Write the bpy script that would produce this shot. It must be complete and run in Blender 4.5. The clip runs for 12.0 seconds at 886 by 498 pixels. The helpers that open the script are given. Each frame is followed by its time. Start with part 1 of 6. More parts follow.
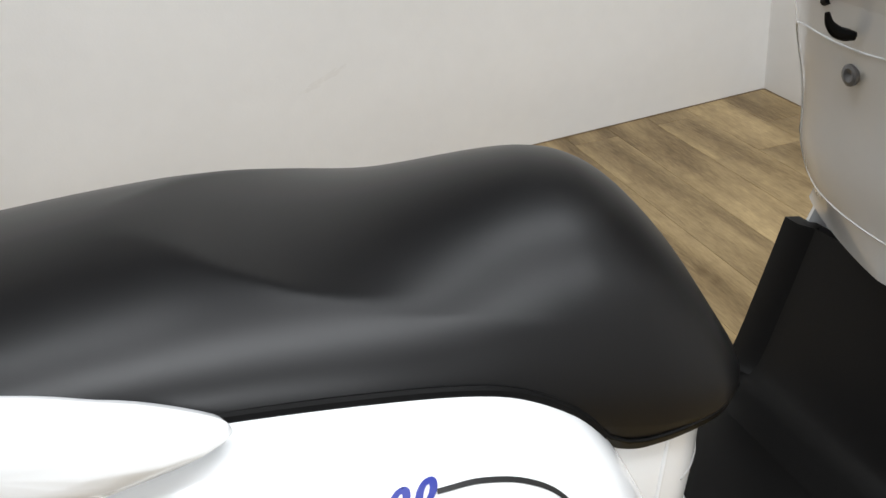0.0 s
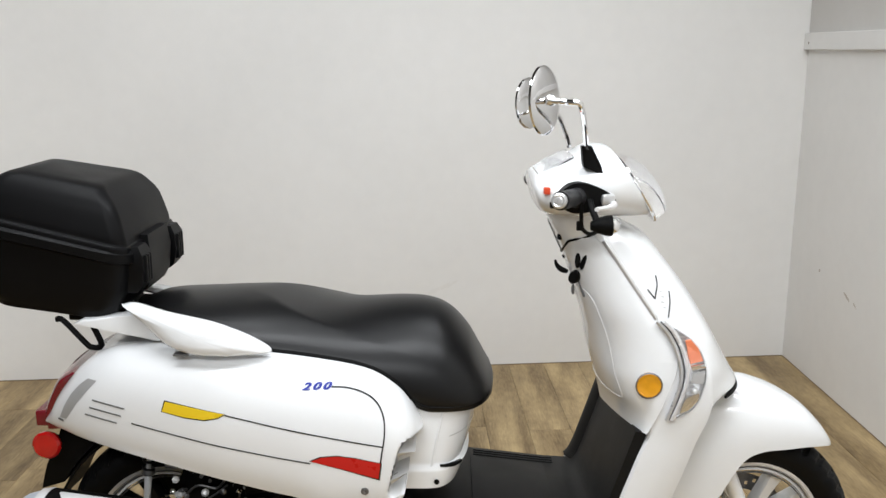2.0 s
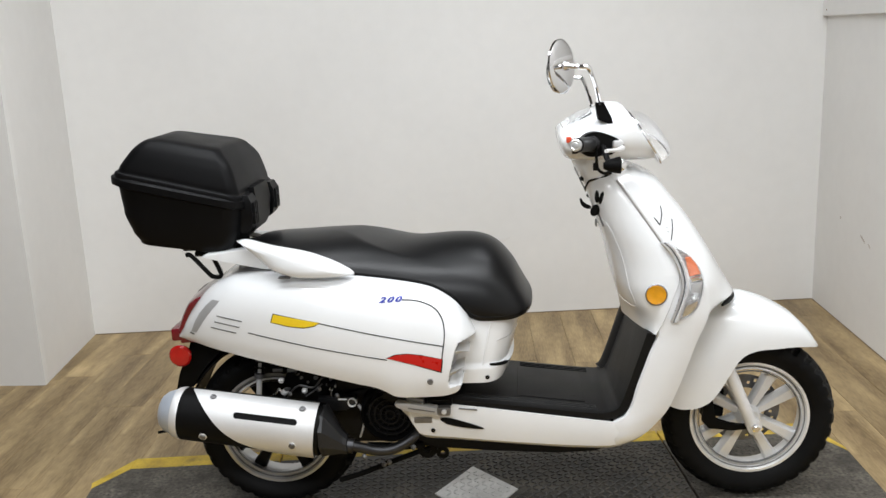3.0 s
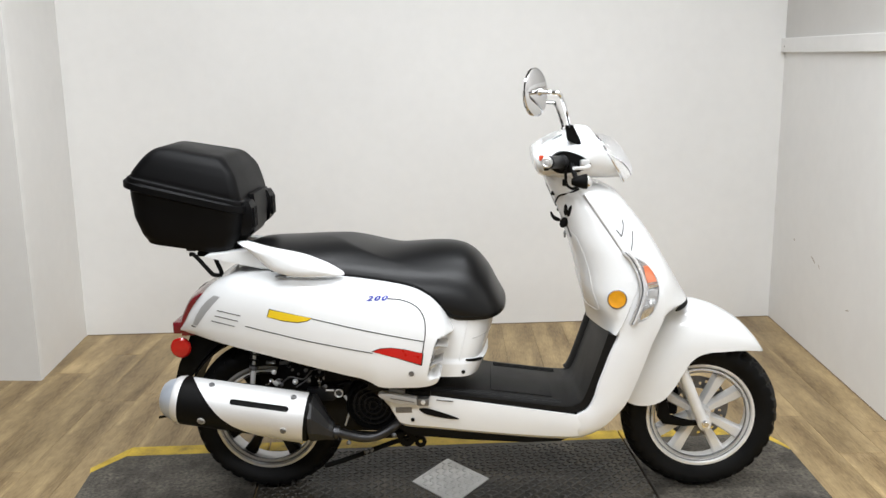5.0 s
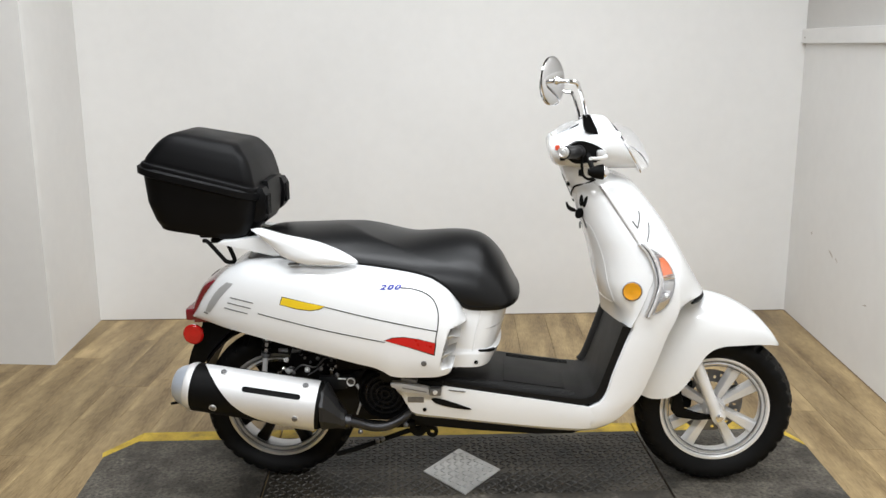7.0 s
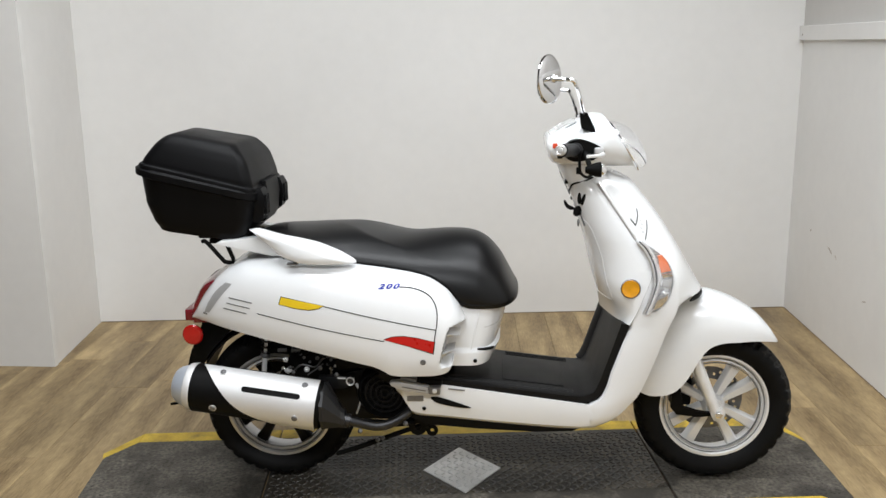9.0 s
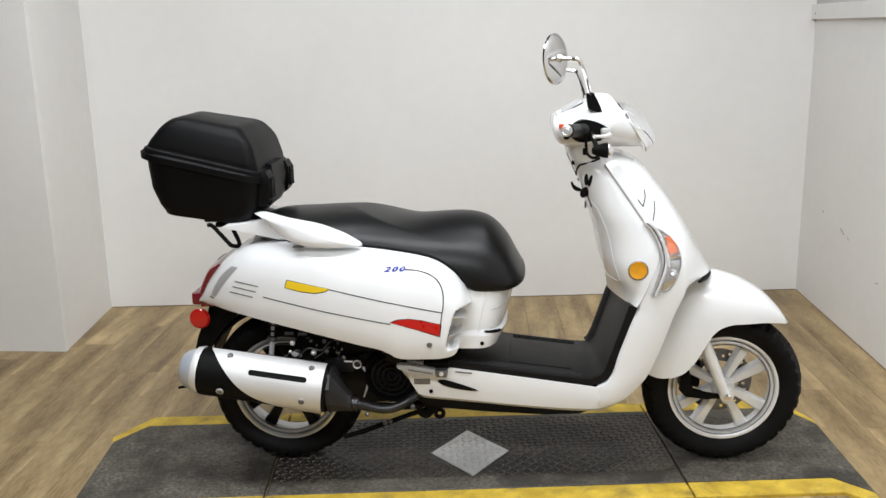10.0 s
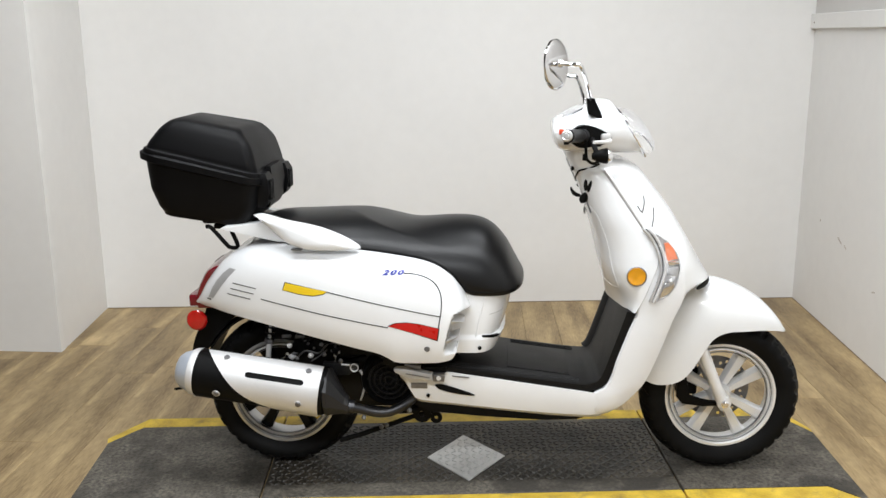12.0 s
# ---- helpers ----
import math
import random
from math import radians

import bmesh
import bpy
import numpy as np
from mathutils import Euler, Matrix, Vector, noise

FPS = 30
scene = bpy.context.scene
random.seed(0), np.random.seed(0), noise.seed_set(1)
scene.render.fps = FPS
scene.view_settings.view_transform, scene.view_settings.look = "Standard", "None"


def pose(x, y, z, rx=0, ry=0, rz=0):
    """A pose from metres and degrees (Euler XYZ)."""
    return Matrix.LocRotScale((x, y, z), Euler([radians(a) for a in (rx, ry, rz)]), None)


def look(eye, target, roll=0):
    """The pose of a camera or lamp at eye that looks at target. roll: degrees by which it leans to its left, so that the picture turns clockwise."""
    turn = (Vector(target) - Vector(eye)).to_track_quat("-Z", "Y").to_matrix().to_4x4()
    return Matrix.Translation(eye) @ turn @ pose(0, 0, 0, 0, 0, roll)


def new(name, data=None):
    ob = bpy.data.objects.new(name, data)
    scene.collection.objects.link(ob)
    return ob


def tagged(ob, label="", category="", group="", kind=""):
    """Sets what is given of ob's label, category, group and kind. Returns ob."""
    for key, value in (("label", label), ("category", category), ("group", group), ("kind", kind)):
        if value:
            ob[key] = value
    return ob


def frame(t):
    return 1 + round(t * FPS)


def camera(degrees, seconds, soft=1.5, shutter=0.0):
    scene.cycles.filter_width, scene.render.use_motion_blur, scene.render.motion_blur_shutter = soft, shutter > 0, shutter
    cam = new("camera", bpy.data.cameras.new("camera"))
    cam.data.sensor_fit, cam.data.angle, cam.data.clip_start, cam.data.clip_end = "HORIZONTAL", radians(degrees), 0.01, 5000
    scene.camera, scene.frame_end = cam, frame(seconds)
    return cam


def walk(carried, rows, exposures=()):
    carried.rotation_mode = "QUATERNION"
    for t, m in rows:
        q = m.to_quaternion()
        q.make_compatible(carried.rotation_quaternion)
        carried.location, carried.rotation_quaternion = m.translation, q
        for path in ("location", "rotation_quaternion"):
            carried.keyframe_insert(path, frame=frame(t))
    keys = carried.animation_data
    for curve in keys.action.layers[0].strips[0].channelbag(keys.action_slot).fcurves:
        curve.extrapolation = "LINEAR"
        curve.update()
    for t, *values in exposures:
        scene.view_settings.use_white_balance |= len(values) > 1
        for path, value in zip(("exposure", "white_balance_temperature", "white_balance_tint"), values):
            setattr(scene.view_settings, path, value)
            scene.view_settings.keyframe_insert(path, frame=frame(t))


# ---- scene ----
cam = camera(52.1, 12.0)
PATH = [
    (0, (-0.347, -0.71, 1.109), (0.053, 0.998, 0.148), -5.7),
    (0.1, (-0.315, -0.787, 1.14), (-0.046, 0.782, 0.299), -4.1),
    (0.3, (-0.305, -0.868, 1.169), (-0.019, 0.715, 0.362), -1.7),
    (0.5, (-0.255, -0.956, 1.192), (-0.013, 0.85, 0.367), -2.6),
    (0.8, (-0.197, -1.125, 1.199), (-0.137, 0.516, 0.46), -0.5),
    (1, (-0.111, -1.243, 1.216), (-0.069, 0.587, 0.411), 0.7),
    (1.3, (-0.099, -1.447, 1.224), (-0.064, 0.243, 0.606), -0.3),
    (1.5, (-0.101, -1.607, 1.257), (-0.077, 0.303, 0.664), -1.4),
    (1.8, (-0.087, -1.802, 1.315), (-0.055, -0.051, 0.901), -0.5),
    (2, (-0.034, -1.932, 1.317), (-0.046, 0.021, 0.887), 0.1),
    (2.3, (0.036, -2.089, 1.32), (-0.024, -0.357, 0.835), 0.1),
    (2.5, (0.057, -2.188, 1.32), (-0.059, -0.26, 0.8), -0.7),
    (2.8, (0.036, -2.31, 1.312), (-0.113, -0.559, 0.921), -1.0),
    (3, (0.019, -2.409, 1.313), (-0.137, -0.47, 0.85), -2.4),
    (3.2, (0.003, -2.505, 1.352), (-0.112, -0.76, 0.925), -2.4),
    (4.8, (0.013, -2.65, 1.316), (-0.082, -0.894, 0.931), -0.5),
    (5, (0.016, -2.651, 1.322), (-0.085, -0.698, 0.905), -0.7),
    (5.5, (0.011, -2.64, 1.317), (-0.102, -0.692, 0.882), -0.4),
    (6, (0.01, -2.636, 1.316), (-0.11, -0.684, 0.897), -0.5),
    (6.5, (0.011, -2.634, 1.319), (-0.116, -0.686, 0.883), -0.0),
    (8.5, (0.019, -2.636, 1.318), (-0.129, -0.691, 0.876), -1.3),
    (9, (0.02, -2.637, 1.316), (-0.112, -0.69, 0.876), -0.6),
    (9.5, (0.03, -2.637, 1.31), (-0.124, -0.696, 0.854), -1.3),
    (10, (0.039, -2.625, 1.305), (-0.122, -0.688, 0.834), -1.1),
    (10.5, (0.035, -2.626, 1.306), (-0.122, -0.684, 0.857), -0.9),
    (11, (0.034, -2.62, 1.306), (-0.113, -0.681, 0.84), -1.0),
    (11.5, (0.035, -2.623, 1.304), (-0.106, -0.685, 0.831), -0.9),
    (12, (0.031, -2.624, 1.301), (-0.121, -0.683, 0.841), -0.4),
]
walk(cam, [(t, look(eye, target, roll)) for t, eye, target, roll in PATH], [(0, -0.32), (1, -0.27), (2, -0.36), (3, -0.32), (5, -0.15), (6.5, -0.16), (8.5, -0.35), (10, -0.30), (11, -0.16), (12, -0.16)])

# ---- light and world ----
world = bpy.data.worlds.new("room_air")
scene.world = world
world.use_nodes = True
world.node_tree.nodes["Background"].inputs[0].default_value = (0.9, 0.95, 1.0, 1)
world.node_tree.nodes["Background"].inputs[1].default_value = 0.05


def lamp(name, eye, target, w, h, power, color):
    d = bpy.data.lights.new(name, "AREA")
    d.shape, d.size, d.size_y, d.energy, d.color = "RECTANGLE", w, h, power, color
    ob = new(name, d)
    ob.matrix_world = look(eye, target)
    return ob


# Unseen overhead area lights, placed to suit the highlights and shadows; no fixtures.
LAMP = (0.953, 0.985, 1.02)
lamp("unseen_ceiling_light", (-1.0, 0.1, 2.72), (-1.0, 0.12, 0), 1.2, 0.3, 17, LAMP)
lamp("unseen_ceiling_light", (0.7, 0.25, 2.72), (0.7, 0.27, 0), 1.2, 0.3, 17, LAMP)
lamp("unseen_ceiling_light", (0.05, -0.80, 2.72), (0.05, -0.76, 0), 2.7, 0.4, 76, LAMP)
lamp("unseen_ceiling_light", (-0.4, -2.9, 2.72), (-0.4, -2.5, 0), 2.4, 0.3, 92, LAMP)

# ---- materials ----


def shader(name, color, rough=0.5, metal=0.0, vary=0.12, scale=8.0, bump=0.0, bump_scale=200.0, coat=0.0, color2=None,
           stretch=(1, 1, 1), per_object=0.0, transmission=0.0, ior=1.45, alpha=1.0, rough_vary=0.08, spec=0.5):
    """Node material: base colour varied at two scales, roughness varied, fine relief."""
    m = bpy.data.materials.new(name)
    m.use_nodes = True
    nt = m.node_tree
    b = nt.nodes["Principled BSDF"]
    tc = nt.nodes.new("ShaderNodeTexCoord")
    mp = nt.nodes.new("ShaderNodeMapping")
    mp.inputs["Scale"].default_value = stretch
    nt.links.new(tc.outputs["Object"], mp.inputs["Vector"])
    n1 = nt.nodes.new("ShaderNodeTexNoise")
    n1.inputs["Scale"].default_value, n1.inputs["Detail"].default_value = scale, 6
    n2 = nt.nodes.new("ShaderNodeTexNoise")
    n2.inputs["Scale"].default_value, n2.inputs["Detail"].default_value = scale * 14, 4
    for n in (n1, n2):
        nt.links.new(mp.outputs["Vector"], n.inputs["Vector"])
    add = nt.nodes.new("ShaderNodeMath")
    add.operation = "MULTIPLY_ADD"
    add.inputs[1].default_value = 0.35
    nt.links.new(n2.outputs["Fac"], add.inputs[0])
    nt.links.new(n1.outputs["Fac"], add.inputs[2])
    ramp = nt.nodes.new("ShaderNodeValToRGB")
    c = Vector(color)
    lo = c * (1 - vary)
    hi = Vector(color2) if color2 else c * (1 + vary * 0.4)
    ramp.color_ramp.elements[0].position, ramp.color_ramp.elements[0].color = 0.45, (*lo, 1)
    ramp.color_ramp.elements[1].position, ramp.color_ramp.elements[1].color = 0.9, (*[min(v, 0.95) for v in hi], 1)
    nt.links.new(add.outputs[0], ramp.inputs["Fac"])
    last = ramp.outputs["Color"]
    if per_object:
        info = nt.nodes.new("ShaderNodeObjectInfo")
        hsv = nt.nodes.new("ShaderNodeHueSaturation")
        mr = nt.nodes.new("ShaderNodeMapRange")
        mr.inputs["To Min"].default_value, mr.inputs["To Max"].default_value = 1 - per_object, 1 + per_object
        nt.links.new(info.outputs["Random"], mr.inputs["Value"])
        nt.links.new(mr.outputs["Result"], hsv.inputs["Value"])
        nt.links.new(last, hsv.inputs["Color"])
        last = hsv.outputs["Color"]
    nt.links.new(last, b.inputs["Base Color"])
    rr = nt.nodes.new("ShaderNodeMapRange")
    rr.inputs["To Min"].default_value, rr.inputs["To Max"].default_value = max(0.02, rough - rough_vary), min(1, rough + rough_vary)
    nt.links.new(n1.outputs["Fac"], rr.inputs["Value"])
    nt.links.new(rr.outputs["Result"], b.inputs["Roughness"])
    b.inputs["Metallic"].default_value = metal
    b.inputs["Specular IOR Level"].default_value = spec
    b.inputs["Coat Weight"].default_value = coat
    b.inputs["Coat Roughness"].default_value = 0.06
    b.inputs["Transmission Weight"].default_value = transmission
    b.inputs["IOR"].default_value = ior
    b.inputs["Alpha"].default_value = alpha
    if bump:
        n3 = nt.nodes.new("ShaderNodeTexNoise")
        n3.inputs["Scale"].default_value, n3.inputs["Detail"].default_value = bump_scale, 3
        nt.links.new(mp.outputs["Vector"], n3.inputs["Vector"])
        bp = nt.nodes.new("ShaderNodeBump")
        bp.inputs["Strength"].default_value, bp.inputs["Distance"].default_value = bump, 0.002
        nt.links.new(n3.outputs["Fac"], bp.inputs["Height"])
        nt.links.new(bp.outputs["Normal"], b.inputs["Normal"])
    return m


def stained(m, scale, low, high, amount, tint):
    """Lays irregular dark stains over a material's colour."""
    nt = m.node_tree
    b = nt.nodes["Principled BSDF"]
    src = b.inputs["Base Color"].links[0].from_socket
    tc = nt.nodes.new("ShaderNodeTexCoord")
    n = nt.nodes.new("ShaderNodeTexNoise")
    n.inputs["Scale"].default_value, n.inputs["Detail"].default_value, n.inputs["Roughness"].default_value = scale, 7, 0.65
    nt.links.new(tc.outputs["Object"], n.inputs["Vector"])
    mr = nt.nodes.new("ShaderNodeMapRange")
    mr.inputs["From Min"].default_value, mr.inputs["From Max"].default_value = low, high
    mr.inputs["To Min"].default_value, mr.inputs["To Max"].default_value = 0.0, amount
    nt.links.new(n.outputs["Fac"], mr.inputs["Value"])
    mix = nt.nodes.new("ShaderNodeMix")
    mix.data_type = "RGBA"
    nt.links.new(mr.outputs["Result"], mix.inputs["Factor"])
    nt.links.new(src, mix.inputs["A"])
    mix.inputs["B"].default_value = (*tint, 1)
    nt.links.new(mix.outputs["Result"], b.inputs["Base Color"])
    return m


WALL = shader("wall_paint", (0.80, 0.79, 0.77), 0.6, vary=0.05, scale=1.3, bump=0.12, bump_scale=160)
# Unseen ceiling's tone, low so that chrome and black parts reflect dark.
CEIL = shader("unseen_ceiling_dark", (0.05, 0.05, 0.05), 0.8, vary=0.1, scale=2)
# Grey of the unseen hall walls, picked for the light they bounce back.
DIM = shader("unseen_hall_fill_grey", (0.42, 0.42, 0.42), 0.7, vary=0.1, scale=1.5)
WHITE = shader("white_lacquer", (0.80, 0.812, 0.822), 0.22, vary=0.02, scale=5, coat=0.7, rough_vary=0.04)
VINYL = shader("black_seat_vinyl", (0.0028, 0.0028, 0.0032), 0.36, spec=0.38, vary=0.2, scale=5, bump=0.008, bump_scale=900, rough_vary=0.03)
CASE = shader("black_case_plastic", (0.0030, 0.0030, 0.0034), 0.44, spec=0.15, vary=0.2, scale=9, bump=0.03, bump_scale=900)
PLASTIC = shader("black_trim_plastic", (0.0038, 0.0038, 0.0038), 0.5, spec=0.12, vary=0.25, scale=10, bump=0.04, bump_scale=800)
GRILLEGREY = shader("grey_grille_plastic", (0.21, 0.21, 0.205), 0.55, vary=0.2, scale=30)
RUBBER = shader("tyre_rubber", (0.0060, 0.0060, 0.0062), 0.55, spec=0.12, vary=0.3, scale=14, bump=0.08, bump_scale=500)
FLOORMAT = stained(shader("black_floorboard_rubber", (0.0065, 0.0063, 0.0062), 0.5, spec=0.19, vary=0.35, scale=9, bump=0.05, bump_scale=600), 14, 0.45, 0.7, 0.5, (0.006, 0.006, 0.006))
ENGINE = shader("dark_cast_metal", (0.007, 0.007, 0.0075), 0.45, spec=0.18, vary=0.4, scale=25, bump=0.12, bump_scale=350)
RIMGREY = shader("grey_rim_paint", (0.58, 0.58, 0.585), 0.30, metal=0.6, vary=0.12, scale=15)
GUNMETAL = shader("grey_cast_metal", (0.22, 0.22, 0.225), 0.4, metal=0.8, vary=0.3, scale=25, bump=0.2, bump_scale=350)
ALLOY = shader("silver_alloy_paint", (0.80, 0.80, 0.80), 0.36, metal=0.25, vary=0.07, scale=18)
SILVER = shader("satin_silver_shield", (0.70, 0.70, 0.70), 0.46, metal=0.35, vary=0.06, scale=12)
ENDCAP = shader("blued_steel_cap", (0.56, 0.61, 0.69), 0.38, metal=0.5, vary=0.1, scale=12)
TRIM = shader("satin_chrome_trim", (0.72, 0.72, 0.72), 0.3, metal=0.7, vary=0.05, scale=12)
BRIGHT = shader("bright_trim", (0.80, 0.80, 0.81), 0.24, metal=0.35, vary=0.2, scale=60, coat=0.5)
CHROME = shader("chrome", (0.85, 0.85, 0.86), 0.07, metal=1.0, vary=0.03, scale=10, rough_vary=0.03)
MIRRORBACK = shader("polished_mirror_back", (0.72, 0.72, 0.73), 0.05, metal=1.0, vary=0.04, scale=10, rough_vary=0.02)
GLASS_MIRROR = shader("mirror_glass", (0.9, 0.9, 0.9), 0.03, metal=1.0, vary=0.01, scale=5, rough_vary=0.01)
CLEAR = shader("clear_lens", (0.95, 0.95, 0.95), 0.06, vary=0.01, transmission=0.95, ior=1.3, rough_vary=0.03)
AMBER = shader("amber_lens", (0.75, 0.33, 0.01), 0.18, vary=0.15, scale=60, coat=0.6)
ORANGE = shader("orange_bulb", (0.75, 0.22, 0.10), 0.3, vary=0.1, scale=30)
RED = shader("red_lens", (0.50, 0.007, 0.006), 0.16, vary=0.2, scale=40, coat=0.7)
TAILRED = shader("dark_red_lens", (0.17, 0.006, 0.014), 0.14, vary=0.25, scale=30, coat=0.7)
SATIN = shader("satin_black_paint", (0.020, 0.020, 0.021), 0.38, spec=0.4, vary=0.2, scale=12)
SLASH = shader("dark_grey_slash", (0.14, 0.14, 0.14), 0.4, vary=0.1, scale=12)
REDDECAL = shader("red_decal", (0.52, 0.010, 0.008), 0.3, vary=0.05, scale=20)
YELLOWDECAL = shader("yellow_decal", (0.80, 0.55, 0.02), 0.3, vary=0.05, scale=20)
BLUE = shader("blue_decal", (0.014, 0.028, 0.27), 0.3, vary=0.05, scale=20)
BLACKLINE = shader("black_pinstripe", (0.012, 0.012, 0.012), 0.35, vary=0.05, scale=20)
GREY = shader("grey_silver_plastic", (0.45, 0.45, 0.45), 0.35, metal=0.3, vary=0.06, scale=12)
GILL = shader("satin_silver_gill", (0.60, 0.60, 0.60), 0.3, metal=0.5, vary=0.1, scale=20)


# The larger blotches hold grime and some of the scooter's shadow.
MATGREY = stained(stained(shader("dusty_grey_rubber", (0.070, 0.061, 0.048), 0.68, vary=0.5, scale=90, color2=(0.19, 0.170, 0.138), bump=0.5, bump_scale=240), 9, 0.42, 0.66, 0.65, (0.030, 0.026, 0.020)), 3.2, 0.50, 0.60, 0.75, (0.022, 0.019, 0.015))
# Dark, stained tread, deepened further for the shadow under the scooter.
MATDARK = stained(shader("shaded_dark_tread_rubber", (0.040, 0.033, 0.023), 0.5, vary=0.6, scale=20, color2=(0.14, 0.118, 0.085), bump=0.4, bump_scale=220), 5, 0.42, 0.58, 0.9, (0.010, 0.009, 0.007))
YELLOW = stained(shader("yellow_edge_paint", (0.62, 0.40, 0.035), 0.6, vary=0.35, scale=14, color2=(0.74, 0.52, 0.06), bump=0.3, bump_scale=180), 16, 0.52, 0.74, 0.8, (0.16, 0.12, 0.05))
PLATE = shader("galvanised_tread_plate", (0.64, 0.64, 0.63), 0.36, metal=0.5, vary=0.25, scale=14, bump=0.15, bump_scale=300)
PLANK = stained(shader("oak_vinyl_plank", (0.275, 0.173, 0.072), 0.42, spec=0.3, vary=0.5, scale=2.8, color2=(0.52, 0.385, 0.20), stretch=(4.2, 0.55, 1), per_object=0.13, bump=0.06, bump_scale=60), 9, 0.48, 0.78, 0.55, (0.16, 0.108, 0.05))
JOINT = shader("dark_floor_joint", (0.19, 0.135, 0.08), 0.8, vary=0.2)
PIPE = shader("dark_steel_pipe", (0.06, 0.06, 0.063), 0.36, metal=0.85, vary=0.3, scale=20)
TREAD = shader("worn_tread_bar_rubber", (0.018, 0.016, 0.013), 0.38, vary=0.5, scale=6, color2=(0.075, 0.064, 0.05))
BOWL = shader("dark_lamp_bowl", (0.50, 0.50, 0.51), 0.3, metal=0.6, vary=0.5, scale=60, stretch=(1, 1, 5))
SMUDGE = shader("faint_wall_smudge", (0.765, 0.75, 0.725), 0.65, vary=0.06, scale=40)
SCUFF = shader("scuff_mark", (0.55, 0.50, 0.45), 0.7, vary=0.2, scale=30)
GREYWALL = shader("grey_upper_wall", (0.60, 0.585, 0.56), 0.6, vary=0.05, scale=1.5)
ORANGEPAINT = shader("red_switch", (0.7, 0.08, 0.03), 0.4)

# ---- mesh helpers ----


def part(name, bm, material, parent, label="", angle=35):
    """Links a bmesh as one mesh object under its thing."""
    bmesh.ops.remove_doubles(bm, verts=bm.verts, dist=0.00002)
    bmesh.ops.recalc_face_normals(bm, faces=bm.faces)
    me = bpy.data.meshes.new(name)
    bm.to_mesh(me)
    bm.free()
    me.materials.append(material)
    me.shade_smooth()
    me.set_sharp_from_angle(angle=radians(angle))
    ob = new(name, me)
    ob.parent = parent
    if label:
        ob["label"] = label
    return ob


def thing(name, label, category, group="", at=(0, 0, 0)):
    ob = new(name)
    ob.location = at
    ob.empty_display_size = 0.1
    return tagged(ob, label, category, group)


def loft(secs, close=True, cap=True, bm=None):
    bm = bm or bmesh.new()
    rows = [[bm.verts.new(p) for p in s] for s in secs]
    for a, b in zip(rows, rows[1:]):
        n = len(a)
        for i in range(n if close else n - 1):
            j = (i + 1) % n
            bm.faces.new((a[i], a[j], b[j], b[i]))
    if cap:
        bm.faces.new(rows[0][::-1])
        bm.faces.new(rows[-1])
    return bm


def track(*pairs):
    """A smooth function through pairs of (place, value), without overshoot."""
    x = np.array([p[0] for p in pairs], float)
    y = np.array([p[1] for p in pairs], float)
    h, d = np.diff(x), np.diff(y) / np.diff(x)
    m = np.zeros(len(x))
    m[0], m[-1] = d[0], d[-1]
    for i in range(1, len(x) - 1):
        if d[i - 1] * d[i] > 0:
            w1, w2 = 2 * h[i] + h[i - 1], h[i] + 2 * h[i - 1]
            m[i] = (w1 + w2) / (w1 / d[i - 1] + w2 / d[i])

    def f(v):
        v = min(max(v, x[0]), x[-1])
        i = min(int(np.searchsorted(x, v, "right")) - 1, len(h) - 1)
        t = (v - x[i]) / h[i]
        return float((2 * t**3 - 3 * t**2 + 1) * y[i] + (t**3 - 2 * t**2 + t) * h[i] * m[i] + (-2 * t**3 + 3 * t**2) * y[i + 1] + (t**3 - t**2) * h[i] * m[i + 1])
    return f


def smooth(pts, n=6, closed=False):
    """Catmull-Rom through the points."""
    P = [Vector(p) for p in pts]
    out = []
    count = len(P) if closed else len(P) - 1
    for i in range(count):
        a = P[i - 1] if (closed or i > 0) else P[0] * 2 - P[1]
        b, c = P[i], P[(i + 1) % len(P)]
        d = P[(i + 2) % len(P)] if (closed or i + 2 < len(P)) else c * 2 - b
        for k in range(n):
            t = k / n
            out.append(0.5 * (2 * b + (c - a) * t + (2 * a - 5 * b + 4 * c - d) * t * t + (3 * b - a - 3 * c + d) * t**3))
    if not closed:
        out.append(P[-1])
    return out


def tube(pts, r, n=10, bm=None, cap=True):
    """A round bar along points; r: a radius or one for each point."""
    P = [Vector(p) for p in pts]
    R = r if isinstance(r, (list, tuple)) else [r] * len(P)
    secs, side = [], None
    for i, p in enumerate(P):
        d = (P[min(i + 1, len(P) - 1)] - P[max(i - 1, 0)]).normalized()
        if side is None:
            side = d.orthogonal().normalized()
        side = (side - d * side.dot(d)).normalized()
        up = d.cross(side)
        secs.append([p + R[i] * (math.cos(a) * side + math.sin(a) * up) for a in (2 * math.pi * k / n for k in range(n))])
    return loft(secs, True, cap, bm)


def lathe(profile, centre, axis, n=40, bm=None, cap=False, closed=False):
    """Turns a profile of (along, radius) about an axis through centre."""
    a = Vector(axis).normalized()
    s = a.orthogonal().normalized()
    if abs(a.y) > 0.99:
        s = Vector((1, 0, 0))
    u = a.cross(s)
    c = Vector(centre)
    prof = list(profile) + ([profile[0]] if closed else [])
    secs = [[c + a * h + max(r, 0.0002) * (math.cos(t) * s + math.sin(t) * u) for t in (2 * math.pi * k / n for k in range(n))] for h, r in prof]
    return loft(secs, True, cap, bm)


